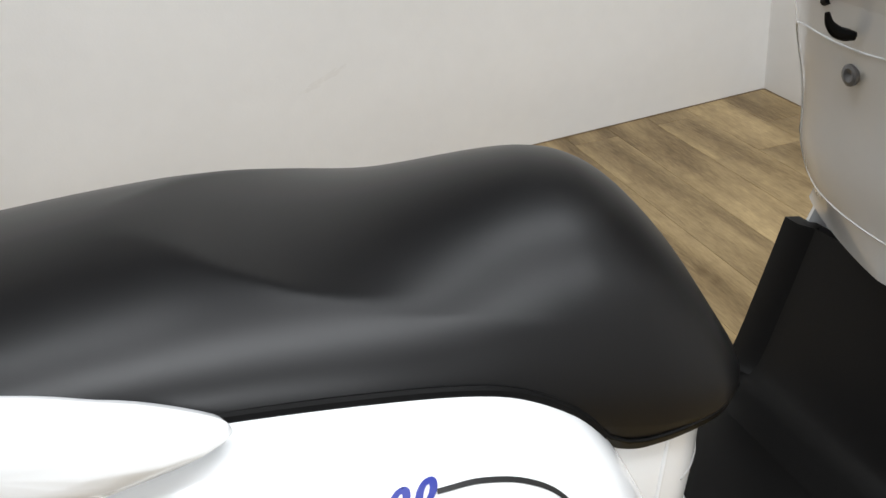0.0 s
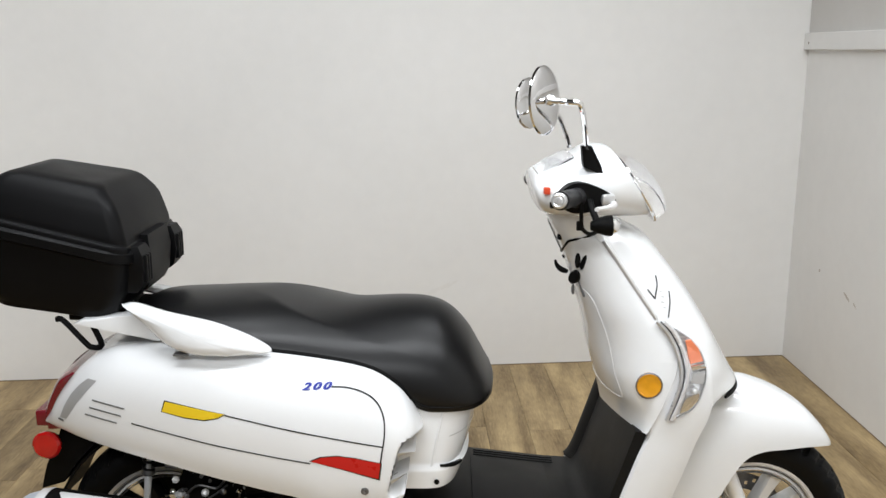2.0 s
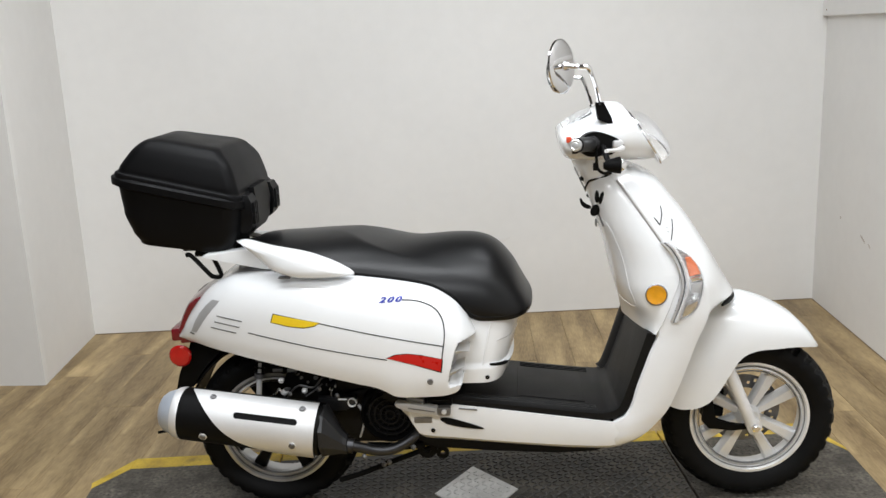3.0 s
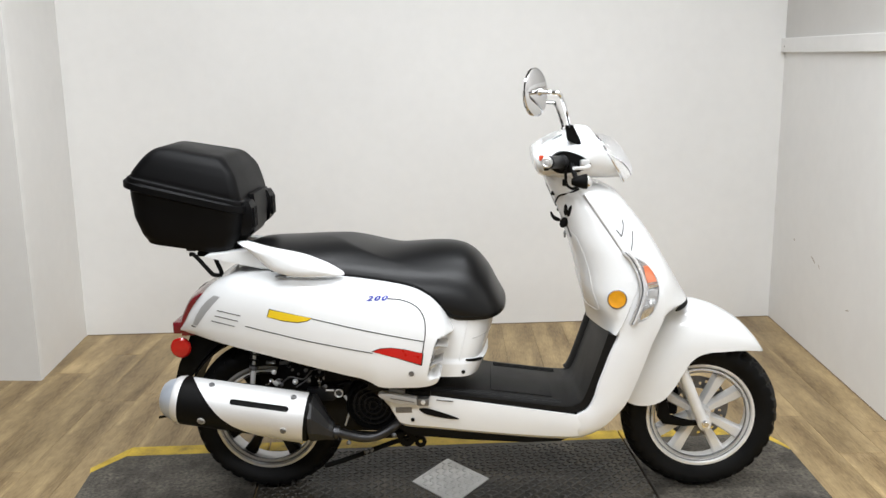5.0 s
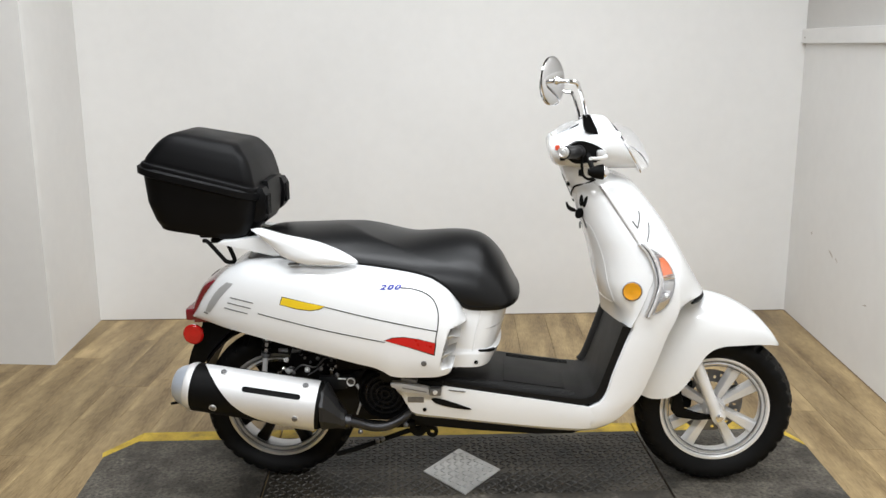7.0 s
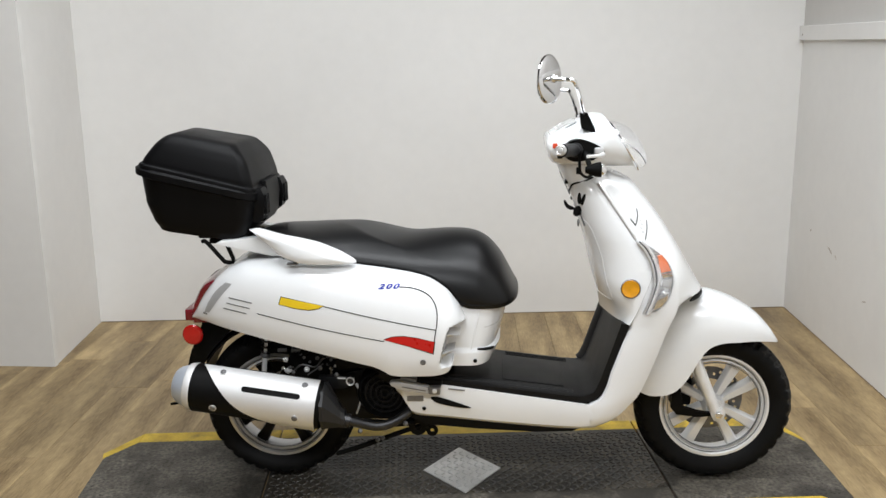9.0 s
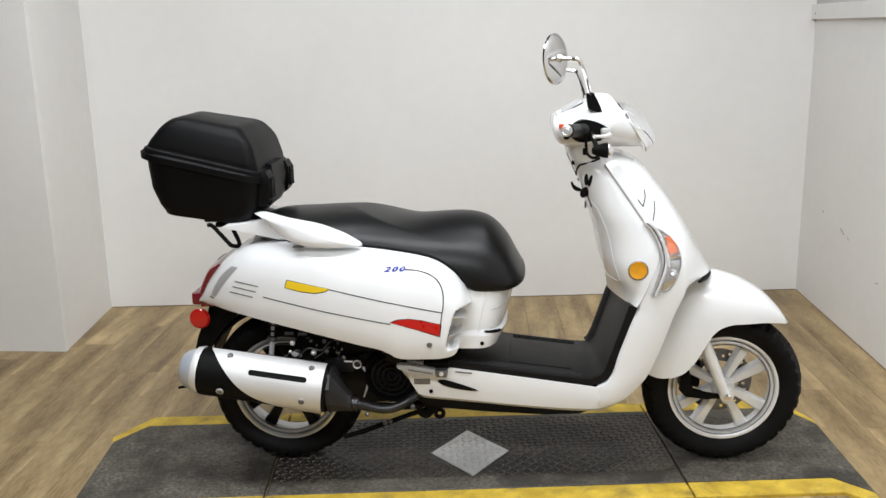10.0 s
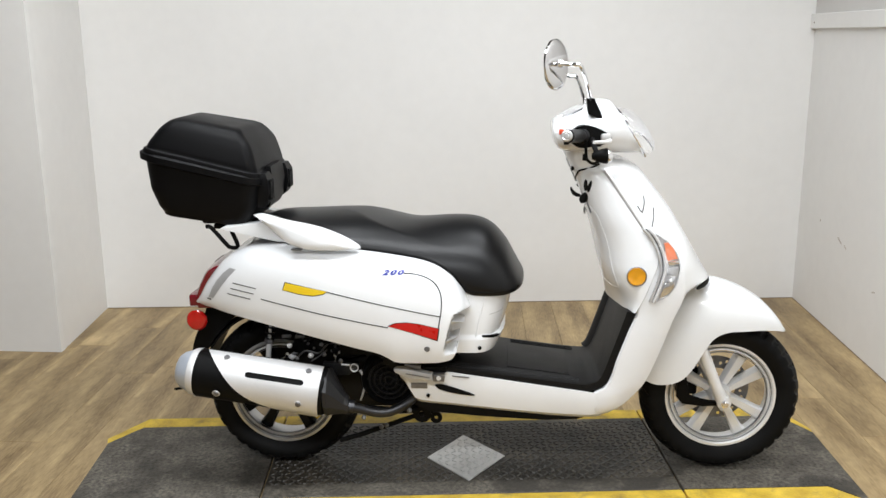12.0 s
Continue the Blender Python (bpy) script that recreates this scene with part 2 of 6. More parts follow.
def slab(outline, y0, y1, bevel=0.0, bm=None, seg=2):
    """A plate with an outline in (x, z), between two depths y."""
    bm = bm or bmesh.new()
    a = [bm.verts.new((p[0], y0, p[1])) for p in outline]
    b = [bm.verts.new((p[0], y1, p[1])) for p in outline]
    n = len(a)
    faces = [bm.faces.new(a), bm.faces.new(b[::-1])]
    for i in range(n):
        bm.faces.new((a[i], b[i], b[(i + 1) % n], a[(i + 1) % n]))
    if bevel:
        edges = [e for f in faces for e in f.edges]
        bmesh.ops.bevel(bm, geom=edges, offset=bevel, segments=seg, profile=0.6, affect="EDGES")
    return bm


def block(lo, hi, bevel=0.004, bm=None, turn=None, seg=2):
    own = bmesh.new()
    bmesh.ops.create_cube(own, size=1)
    lo, hi = Vector(lo), Vector(hi)
    bmesh.ops.transform(own, matrix=Matrix.Translation((lo + hi) / 2) @ Matrix.Diagonal((*(hi - lo), 1)), verts=own.verts)
    if bevel:
        bmesh.ops.bevel(own, geom=own.edges, offset=bevel, segments=seg, profile=0.6, affect="EDGES")
    if turn is not None:
        bmesh.ops.transform(own, matrix=turn, verts=own.verts)
    if bm is None:
        return own
    me = bpy.data.meshes.new("join")
    own.to_mesh(me)
    own.free()
    bm.from_mesh(me)
    bpy.data.meshes.remove(me)
    return bm


def mirror(bm):
    """The same shape on the other side."""
    other = bm.copy()
    bmesh.ops.transform(other, matrix=Matrix.Diagonal((1, -1, 1, 1)), verts=other.verts)
    bmesh.ops.reverse_faces(other, faces=other.faces)
    return other


# ---- the room ----
CEILING_Z = 2.8
A, B, P = Vector((-1.954, 1.518, 0)), Vector((1.441, 1.885, 0)), Vector((-1.872, 0.887, 0))


def wall(name, a, b, thick, label, z0=-0.05, z1=CEILING_Z, paint=WALL):
    """A wall whose face runs from a to b; its thickness lies on the left of that way."""
    a, b = Vector(a), Vector(b)
    d = (b - a).normalized()
    n = Vector((-d.y, d.x, 0)) * thick
    bm = bmesh.new()
    lo = [bm.verts.new((p.x, p.y, z0)) for p in (a, b, b + n, a + n)]
    hi = [bm.verts.new((p.x, p.y, z1)) for p in (a, b, b + n, a + n)]
    bm.faces.new(lo[::-1]), bm.faces.new(hi)
    for i in range(4):
        bm.faces.new((lo[i], lo[(i + 1) % 4], hi[(i + 1) % 4], hi[i]))
    return tagged(part(name, bm, paint, None), label, "wall", kind="structure")


wall("wall_north", A + (A - B).normalized() * 0.0, B, 0.12, "plain white painted booth back wall")
wall("wall_west_return", P + (A - P).normalized() * 0.02, A, 0.1, "short white wall return at the booth corner")
wall("wall_west_front", (-5.0, 0.884, 0), P, 0.03, "white wall face beside the booth")
wall("wall_east", B, (1.53, -4.3, 0), 0.12, "white painted side wall with scuff marks")
# Two unseen walls added to close the hall; their tone gives frontal fill.
wall("wall_south", (1.53, -4.3, 0), (-5.0, -4.3, 0), 0.12, "unseen grey wall that closes the hall and bounces fill light", paint=DIM)
wall("wall_west", (-5.0, -4.3, 0), (-5.0, 0.884, 0), 0.12, "unseen grey side wall that closes the hall and bounces fill light", paint=DIM)
# Ceiling added out of sight to close the room.
tagged(part("ceiling", block((-5.2, -4.5, CEILING_Z), (1.8, 2.1, CEILING_Z + 0.1), 0), CEIL, None), "unseen dark ceiling that closes the room and keeps reflections dark", "ceiling", kind="structure")
d = (Vector((1.53, -4.3, 0)) - B).normalized()
bm = bmesh.new()
n = Vector((d.y, -d.x, 0)) * 1.0
q = [B + d * 0.004 - n * 0.0, B + d * 5.8, B + d * 5.8 + n * 0.022, B + d * 0.004 + n * 0.022]
lo = [bm.verts.new((p.x, p.y, 1.318)) for p in q]
hi = [bm.verts.new((p.x, p.y, 1.385)) for p in q]
bm.faces.new(lo), bm.faces.new(hi)
for i in range(4):
    bm.faces.new((lo[i], lo[(i + 1) % 4], hi[(i + 1) % 4], hi[i]))
bmesh.ops.bevel(bm, geom=bm.edges, offset=0.002, segments=1, affect="EDGES")
tagged(part("trim", bm, WALL, None), "white painted rail board along the side wall", "trim", kind="structure")

def strip(name, a, b, out, z0, z1, material, label, category):
    """A thin board on a wall face from a to b that stands out by so much to its right."""
    a, b = Vector(a), Vector(b)
    d = (b - a).normalized()
    n = Vector((d.y, -d.x, 0)) * out
    bm = bmesh.new()
    lo = [bm.verts.new((p.x, p.y, z0)) for p in (a, b, b + n, a + n)]
    hi = [bm.verts.new((p.x, p.y, z1)) for p in (a, b, b + n, a + n)]
    bm.faces.new(lo), bm.faces.new(hi)
    for i in range(4):
        bm.faces.new((lo[i], lo[(i + 1) % 4], hi[(i + 1) % 4], hi[i]))
    return tagged(part(name, bm, material, None), label, category, kind="structure")


# Thin greyer sheet over the side wall, from the rail upwards.
strip("wall_east_upper", B + d * 0.002, B + d * 5.8, 0.003, 1.384, CEILING_Z - 0.002, GREYWALL, "greyer upper side wall above the rail", "wall")
strip("trim_north", A + (B - A) * 0.001, A + (B - A) * 0.999, 0.002, 0.0, 0.003, JOINT, "dark joint between wall and floor", "trim")
strip("trim_east", B + d * 0.004, B + d * 5.8, 0.002, 0.0, 0.003, JOINT, "dark joint between wall and floor", "trim")
rng = random.Random(11)
east_wall = bpy.data.objects["wall_east"]
for t, z, w, h, tilt in ((0.55, 0.42, 0.030, 0.006, -25), (0.62, 0.405, 0.018, 0.004, -30), (0.30, 0.46, 0.008, 0.006, 0), (0.95, 0.30, 0.02, 0.003, 15)):
    bm = bmesh.new()
    c = B + d * t + Vector((d.y, -d.x, 0)) * 0.0008
    ring = []
    for k in range(14):
        a = 2 * math.pi * k / 14
        r = 0.7 + 0.5 * rng.random()
        u, v = w * r * math.cos(a), h * r * math.sin(a)
        ca, sa = math.cos(radians(tilt)), math.sin(radians(tilt))
        ring.append(bm.verts.new(c + d * (u * ca - v * sa) + Vector((0, 0, z + u * sa + v * ca))))
    bm.faces.new(ring)
    part("scuff", bm, SCUFF, east_wall)
north_wall = bpy.data.objects["wall_north"]
dn = (B - A).normalized()
for k, (x, z, w, h, tilt) in enumerate(((-0.07, 0.345, 0.055, 0.009, 24), (-0.02, 0.362, 0.035, 0.006, 30), (-0.11, 0.325, 0.03, 0.006, 10))):
    bm = bmesh.new()
    c = A + dn * ((x - A.x) / dn.x) + Vector((dn.y, -dn.x, 0)) * (0.0006 + 0.0003 * k)
    ring = []
    for i in range(18):
        a = 2 * math.pi * i / 18
        r = 0.65 + 0.6 * rng.random()
        u, v = w * r * math.cos(a), h * r * math.sin(a)
        ca, sa = math.cos(radians(tilt)), math.sin(radians(tilt))
        ring.append(bm.verts.new(c + dn * (u * ca - v * sa) + Vector((0, 0, z + u * sa + v * ca))))
    bm.faces.new(ring)
    part("smudge", bm, SMUDGE, north_wall)
bm = lathe([(0, 0.004), (0.001, 0.004), (0.0015, 0)], B + d * 0.05 + Vector((0, 0, 1.345)) + Vector((d.y, -d.x, 0)) * 0.022, (d.y, -d.x, 0), 8)
part("nail_hole", bm, JOINT, bpy.data.objects["trim"])

# ---- floor of single planks ----
floor = tagged(part("floor", block((-5.1, -4.4, -0.06), (1.7, 2.05, -0.003), 0), JOINT, None), "light oak vinyl plank floor", "floor", kind="structure")
rng = random.Random(4)
PW, PL = 0.15, 1.2
plank_meshes = []
bm = block((0.0004, 0.0004, -0.006), (PW - 0.0004, PL - 0.0004, 0), 0.0007, seg=1)
me = bpy.data.meshes.new("plank")
bm.to_mesh(me)
bm.free()
me.materials.append(PLANK)
turn = Matrix.Rotation(radians(2.5), 4, "Z")
north = (B - A).normalized()
cuts = [(Vector((-4.99, 0, 0)), Vector((-1, 0, 0))), (Vector((0, -4.29, 0)), Vector((0, -1, 0))), (B, Vector((1, 0.0142, 0)))]
rest = bmesh.new()
for i in range(-36, 14):
    shift = rng.random() * PL
    for j in range(-6, 4):
        p = turn @ Vector((i * PW, j * PL + shift, 0))
        c = turn @ Vector((i * PW + PW / 2, j * PL + shift + PL / 2, 0))
        spot = Matrix.Translation(p) @ turn
        back = (P, Vector((0, 1, 0))) if c.x < -2.03 else (A, Vector((-north.y, north.x, 0)))
        planes = cuts + [back]
        corners = [spot @ Vector(v) for v in ((0, 0, 0), (PW, 0, 0), (PW, PL, 0), (0, PL, 0))]
        if any(all((v - o).dot(n) > 0 for v in corners) for o, n in planes):
            continue
        crossed = [(o, n) for o, n in planes if any((v - o).dot(n) > 0 for v in corners)]
        use = me
        if crossed or not (-3.0 < c.x < 1.7 and -2.6 < c.y) or len(plank_meshes) >= 299:
            own = bmesh.new()
            own.from_mesh(me)
            bmesh.ops.transform(own, matrix=spot, verts=own.verts)
            for o, n in crossed:
                bmesh.ops.bisect_plane(own, geom=list(own.verts) + list(own.edges) + list(own.faces), plane_co=o, plane_no=n, clear_outer=True)
            cut = bpy.data.meshes.new("plank")
            own.to_mesh(cut)
            own.free()
            if -3.0 < c.x < 1.7 and -2.6 < c.y and len(plank_meshes) < 299:
                cut.materials.append(PLANK)
                ob = new("plank", cut)
                ob.parent = floor
                plank_meshes.append(ob)
            else:
                rest.from_mesh(cut)
                bpy.data.meshes.remove(cut)
            continue
        ob = new("plank", use)
        ob.matrix_world = spot
        ob.parent = floor
        plank_meshes.append(ob)
full = bpy.data.meshes.new("plank_field")
rest.to_mesh(full)
rest.free()
full.materials.append(PLANK)
field = new("plank_field", full)
field.parent = floor
tagged(field, "further oak vinyl planks", kind="stuff")

# ---- rubber mat under the scooter ----
MAT = Matrix.Rotation(radians(6.2), 4, "Z")
MAT_TOP = 0.012


def mat_piece(name, outline, z0, z1, material, parent, bevel=0.002):
    bm = bmesh.new()
    a = [bm.verts.new(MAT @ Vector((u, v, z0))) for u, v in outline]
    b = [bm.verts.new(MAT @ Vector((u, v, z1))) for u, v in outline]
    bm.faces.new(a[::-1])
    top = bm.faces.new(b)
    for i in range(len(a)):
        j = (i + 1) % len(a)
        bm.faces.new((a[i], a[j], b[j], b[i]))
    bmesh.ops.bevel(bm, geom=list(top.edges), offset=bevel, segments=1, affect="EDGES")
    return part(name, bm, material, parent)


mat = thing("rubber_floor_mat", "worn grey rubber mat with yellow edges on plank floor", "floor mat")
V0, V1, I0, I1 = -0.315, 0.345, -0.232, 0.272
U = (-1.27, -0.712, 0.512, 1.075)
mat_piece("end_section", [(U[0] + 0.012, -0.205), (U[0] + 0.035, I0), (U[1] - 0.003, I0), (U[1] - 0.003, I1), (U[0] + 0.085, I1), (U[0] + 0.002, 0.155)], 0, MAT_TOP, MATGREY, mat)
mat_piece("middle_section", [(U[1] + 0.003, I0), (U[2] - 0.003, I0), (U[2] - 0.003, I1), (U[1] + 0.003, I1)], 0, MAT_TOP, MATDARK, mat)
mat_piece("end_section", [(U[2] + 0.003, I0), (U[3] - 0.135, I0), (1.022, -0.325), (1.052, 0.132), (0.985, I1), (U[2] + 0.003, I1)], 0, MAT_TOP, MATGREY, mat)
for a, b in ((U[0] + 0.085, U[1] - 0.003), (U[1] + 0.003, U[2] - 0.003), (U[2] + 0.003, 0.985)):
    mat_piece("yellow_edge", [(a, I1), (b, I1), (b, V1), (a, V1)], 0, MAT_TOP - 0.001, YELLOW, mat)
for a, b in ((U[0] + 0.035, U[1] - 0.003), (U[1] + 0.003, U[2] - 0.003), (U[2] + 0.003, U[3] - 0.135)):
    mat_piece("yellow_edge", [(a, V0), (b, V0), (b, I0), (a, I0)], 0, MAT_TOP - 0.001, YELLOW, mat)
mat_piece("yellow_edge", [(U[0], 0.155), (U[0] + 0.085, I1), (U[0] + 0.085, V1), (U[0] - 0.01, 0.19)], 0, MAT_TOP - 0.001, YELLOW, mat)
mat_piece("yellow_edge", [(0.985, I1), (1.052, 0.132), (1.056, 0.158), (1.02, 0.275), (0.985, V1)], 0, MAT_TOP - 0.001, YELLOW, mat)
mat_piece("yellow_edge", [(U[3] - 0.135, I0), (U[3] - 0.135, V0), (1.016, V0 - 0.085), (1.022, -0.325)], 0, MAT_TOP - 0.001, YELLOW, mat)


def lug_mesh(length, width, height, material):
    """One raised tread bar, lying along x."""
    bm = bmesh.new()
    ring = [(-length, 0), (-length * 0.5, -width), (length * 0.5, -width), (length, 0), (length * 0.5, width), (-length * 0.5, width)]
    low = [bm.verts.new((p, q, 0)) for p, q in ring]
    top = [bm.verts.new((0.7 * p, 0.7 * q, height)) for p, q in ring]
    bm.faces.new(top)
    for k in range(6):
        bm.faces.new((low[k], low[(k + 1) % 6], top[(k + 1) % 6], top[k]))
    me = bpy.data.meshes.new("tread_bar")
    bm.to_mesh(me)
    bm.free()
    me.materials.append(material)
    return me


def lugs(inside, single, u0, u1, v0, v1, pitch, length, width, height, z, material, parent):
    """Raised tread bars, turned this way and that; those for which single holds are objects of their own."""
    me = lug_mesh(length, width, height, material)
    rest = bmesh.new()
    count = 0
    for j in range(int((v1 - v0) / pitch) + 1):
        for i in range(int((u1 - u0) / pitch) + 1):
            u, v = u0 + i * pitch, v0 + j * pitch
            if not inside(u, v):
                continue
            m = MAT @ Matrix.Translation((u, v, z)) @ Matrix.Rotation(math.pi / 4 if (i + j) % 2 else -math.pi / 4, 4, "Z")
            if single(u, v) and count < 300:
                ob = new("tread_bar", me)
                ob.matrix_world = m
                ob.parent = parent
                count += 1
            else:
                n = len(rest.verts)
                rest.from_mesh(me)
                rest.verts.ensure_lookup_table()
                bmesh.ops.transform(rest, matrix=m, verts=rest.verts[n:])
    if rest.verts:
        full = bpy.data.meshes.new("tread_relief")
        rest.to_mesh(full)
        full.materials.append(material)
        ob = new("tread_relief", full)
        ob.parent = parent
        tagged(ob, "raised rubber tread bars", kind="stuff")
    rest.free()


DU, DV = 0.122, 0.157
lugs(lambda u, v: abs(u + 0.106) / (DU + 0.015) + abs(v) / (DV + 0.015) > 1, lambda u, v: -0.42 < u < 0.25, U[1] + 0.02, U[2] - 0.01, I0 + 0.085, I1 - 0.01, 0.0205, 0.0125, 0.0042, 0.0028, MAT_TOP - 0.0002, TREAD, mat)
mat_piece("worn_strip", [(U[1] + 0.006, I0 + 0.002), (U[2] - 0.006, I0 + 0.002), (U[2] - 0.006, I0 + 0.074), (U[1] + 0.006, I0 + 0.074)], MAT_TOP - 0.001, MAT_TOP + 0.0012, MATGREY, mat, 0.001)
lugs(lambda u, v: v > 0.6 * (-1.19 - u) - 0.2, lambda u, v: False, U[0] + 0.03, U[1] - 0.015, I0 + 0.012, 0.145, 0.0205, 0.0115, 0.0036, 0.0016, MAT_TOP - 0.0002, MATGREY, mat)
lugs(lambda u, v: True, lambda u, v: False, U[2] + 0.015, 1.0, I0 + 0.012, 0.19, 0.0205, 0.0115, 0.0036, 0.0016, MAT_TOP - 0.0002, MATGREY, mat)
plate = thing("steel_tread_plate", "diamond shaped galvanised steel tread plate, set on the rubber mat", "plate")
mat_piece("plate", [(-0.106 - DU, 0), (-0.106, -DV), (-0.106 + DU, 0), (-0.106, DV)], MAT_TOP, MAT_TOP + 0.003, PLATE, plate, 0.001)
lugs(lambda u, v: abs(u + 0.106) / DU + abs(v) / DV < 0.9, lambda u, v: True, -0.23, 0.02, -0.16, 0.16, 0.0215, 0.012, 0.0034, 0.0018, MAT_TOP + 0.0029, PLATE, plate)

# ---- the scooter ----
scooter = thing("scooter", "white motor scooter with black seat, parked on the rubber mat", "scooter")

# side panels of the rear body
s_top = track((-0.893, 0.550), (-0.877, 0.573), (-0.859, 0.604), (-0.835, 0.635), (-0.80, 0.672), (-0.755, 0.704), (-0.70, 0.722), (-0.60, 0.730), (-0.50, 0.728), (-0.39, 0.72), (-0.29, 0.708), (-0.20, 0.69), (-0.137, 0.653), (-0.105, 0.612), (-0.085, 0.57))
s_bot = track((-0.893, 0.536), (-0.84, 0.539), (-0.787, 0.533), (-0.653, 0.513), (-0.507, 0.487), (-0.382, 0.460), (-0.335, 0.450), (-0.306, 0.437), (-0.288, 0.427), (-0.26, 0.4235), (-0.18, 0.4245), (-0.140, 0.430), (-0.126, 0.438), (-0.119, 0.452), (-0.100, 0.49), (-0.085, 0.53))
s_out = track((-0.893, 0.125), (-0.855, 0.165), (-0.79, 0.205), (-0.7, 0.238), (-0.587, 0.267), (-0.469, 0.288), (-0.30, 0.298), (-0.17, 0.294), (-0.13, 0.285), (-0.108, 0.268), (-0.085, 0.232))
s_in = track((-0.893, 0.08), (-0.8, 0.12), (-0.6, 0.17), (-0.3, 0.185), (-0.12, 0.188), (-0.085, 0.18))
POW = 2.4


gill_x = track((0.452, -0.156), (0.4605, -0.1536), (0.4816, -0.1492), (0.5095, -0.1421), (0.5373, -0.135), (0.5594, -0.1242), (0.568, -0.102))


def recess(x, z):
    """Depth of the hollow that holds the gills."""
    u = max(0.0, min(1.0, (x - gill_x(z)) / 0.014))
    v = max(0.0, min(1.0, min(z - 0.452, 0.568 - z) / 0.010))
    return 0.11 * u * u * (3 - 2 * u) * v * v * (3 - 2 * v)


def panel_y(x, z):
    """Depth of the side panel's outside at a place of its outline."""
    zb, zt, yo, yi = s_bot(x), s_top(x), s_out(x), s_in(x)
    zm = zb + 0.30 * (zt - zb)
    if z > zm:
        k = min(1, (z - zm) / (zt - zm))
        return yi + (yo - yi) * (1 - k**POW) ** (1 / POW)
    k = min(1, (zm - z) / (zm - zb))
    return yo - 0.011 * k**2.6


def side_panel():
    secs = []
    for i in range(190):
        t = i / 189
        x = -0.893 + 0.808 * (1 - (1 - t) ** 1.5)
        zb, zt, yo, yi = s_bot(x), s_top(x), s_out(x), s_in(x)
        zm = zb + 0.30 * (zt - zb)
        ring = []
        for k in range(33):
            a = math.pi / 2 * k / 32
            cy, cz = math.sin(a) ** (2 / POW), math.cos(a) ** (2 / POW)
            z = zm + (zt - zm) * cz
            ring.append((x, -max(yi - 0.02, yi + (yo - yi) * cy - recess(x, z)), z))
        for k in range(1, 12):
            q = k / 11
            z = zm - (zm - zb) * q
            ring.append((x, -max(yi - 0.02, yo - 0.011 * q**2.6 - recess(x, z)), z))
        r = recess(x, zb + 0.003)
        ring += [(x, -max(yi - 0.022, yo - 0.015 - r), zb - 0.002), (x, -max(yi - 0.024, yo - 0.020 - r), zb + 0.006), (x, -(yi - 0.03), zb + 0.01), (x, -(yi - 0.03), zt - 0.006)]
        secs.append(ring)
    return loft(secs)


panel = side_panel()
other = mirror(panel)
right_panel = part("side_panel", panel, WHITE, scooter, "glossy white side panel with pinstripes")
part("side_panel", other, WHITE, scooter)

# decals follow the panel's face


def on_panel(x, z, lift=0.0006):
    return Vector((x, -panel_y(x, z) - lift, z))


def decal(name, pts, material, label, lift=0.0006, n=5, closed_pts=None):
    """A thin coloured film with its outline in (x, z), laid on the right panel."""
    ring = closed_pts or [Vector((p.x, 0, p.y)) for p in smooth([(a, b, 0) for a, b in pts], n, True)]
    bm = bmesh.new()
    cx = sum(p.x for p in ring) / len(ring)
    cz = sum(p.z for p in ring) / len(ring)
    prev = None
    for f in (1, 0.75, 0.5, 0.25, 0.02):
        row = [bm.verts.new(on_panel(cx + (p.x - cx) * f, cz + (p.z - cz) * f, lift)) for p in ring]
        if prev:
            for i in range(len(row)):
                j = (i + 1) % len(row)
                bm.faces.new((prev[i], prev[j], row[j], row[i]))
        prev = row
    bm.faces.new(prev)
    return part(name, bm, material, right_panel, label)


def stripe(pts, width, material=None, name="pinstripe", lift=0.0008):
    P = smooth([(x, z, 0) for x, z in pts], 10)
    bm = bmesh.new()
    rows = []
    for i, p in enumerate(P):
        d = (P[min(i + 1, len(P) - 1)] - P[max(i - 1, 0)]).normalized()
        q = Vector((-d.y, d.x, 0)) * width / 2
        rows.append([bm.verts.new(on_panel(p.x + s * q.x, p.y + s * q.y, lift)) for s in (-1, 1)])
    for a, b in zip(rows, rows[1:]):
        bm.faces.new((a[0], a[1], b[1], b[0]))
    return part(name, bm, material or BLACKLINE, right_panel)


def straight(pts, per=8):
    """Points along straight sides."""
    out = []
    for a, b in zip(pts, pts[1:] + pts[:1]):
        out += [Vector((a[0] + (b[0] - a[0]) * k / per, 0, a[1] + (b[1] - a[1]) * k / per)) for k in range(per)]
    return out


stripe([(-0.469, 0.6215), (-0.38, 0.603), (-0.28, 0.5825), (-0.160, 0.559)], 0.0026)
stripe([(-0.664, 0.589), (-0.55, 0.570), (-0.43, 0.5495), (-0.302, 0.528)], 0.0028)
stripe([(-0.262, 0.672), (-0.23, 0.669), (-0.198, 0.659), (-0.174, 0.642), (-0.160, 0.615), (-0.158, 0.58), (-0.163, 0.545), (-0.170, 0.495)], 0.003)
red_pts = straight([(-0.302, 0.5325), (-0.28, 0.5405), (-0.25, 0.5425), (-0.215, 0.538), (-0.1655, 0.5265), (-0.170, 0.4945), (-0.236, 0.515)], 4)
decal("red_flash", None, REDDECAL, "red decal flash", 0.0009, closed_pts=red_pts)
decal("decal_outline", None, BLACKLINE, "black outline", 0.0005, closed_pts=[Vector((-0.232 + (p.x + 0.232) * 1.045, 0, 0.527 + (p.z - 0.527) * 1.12)) for p in red_pts])
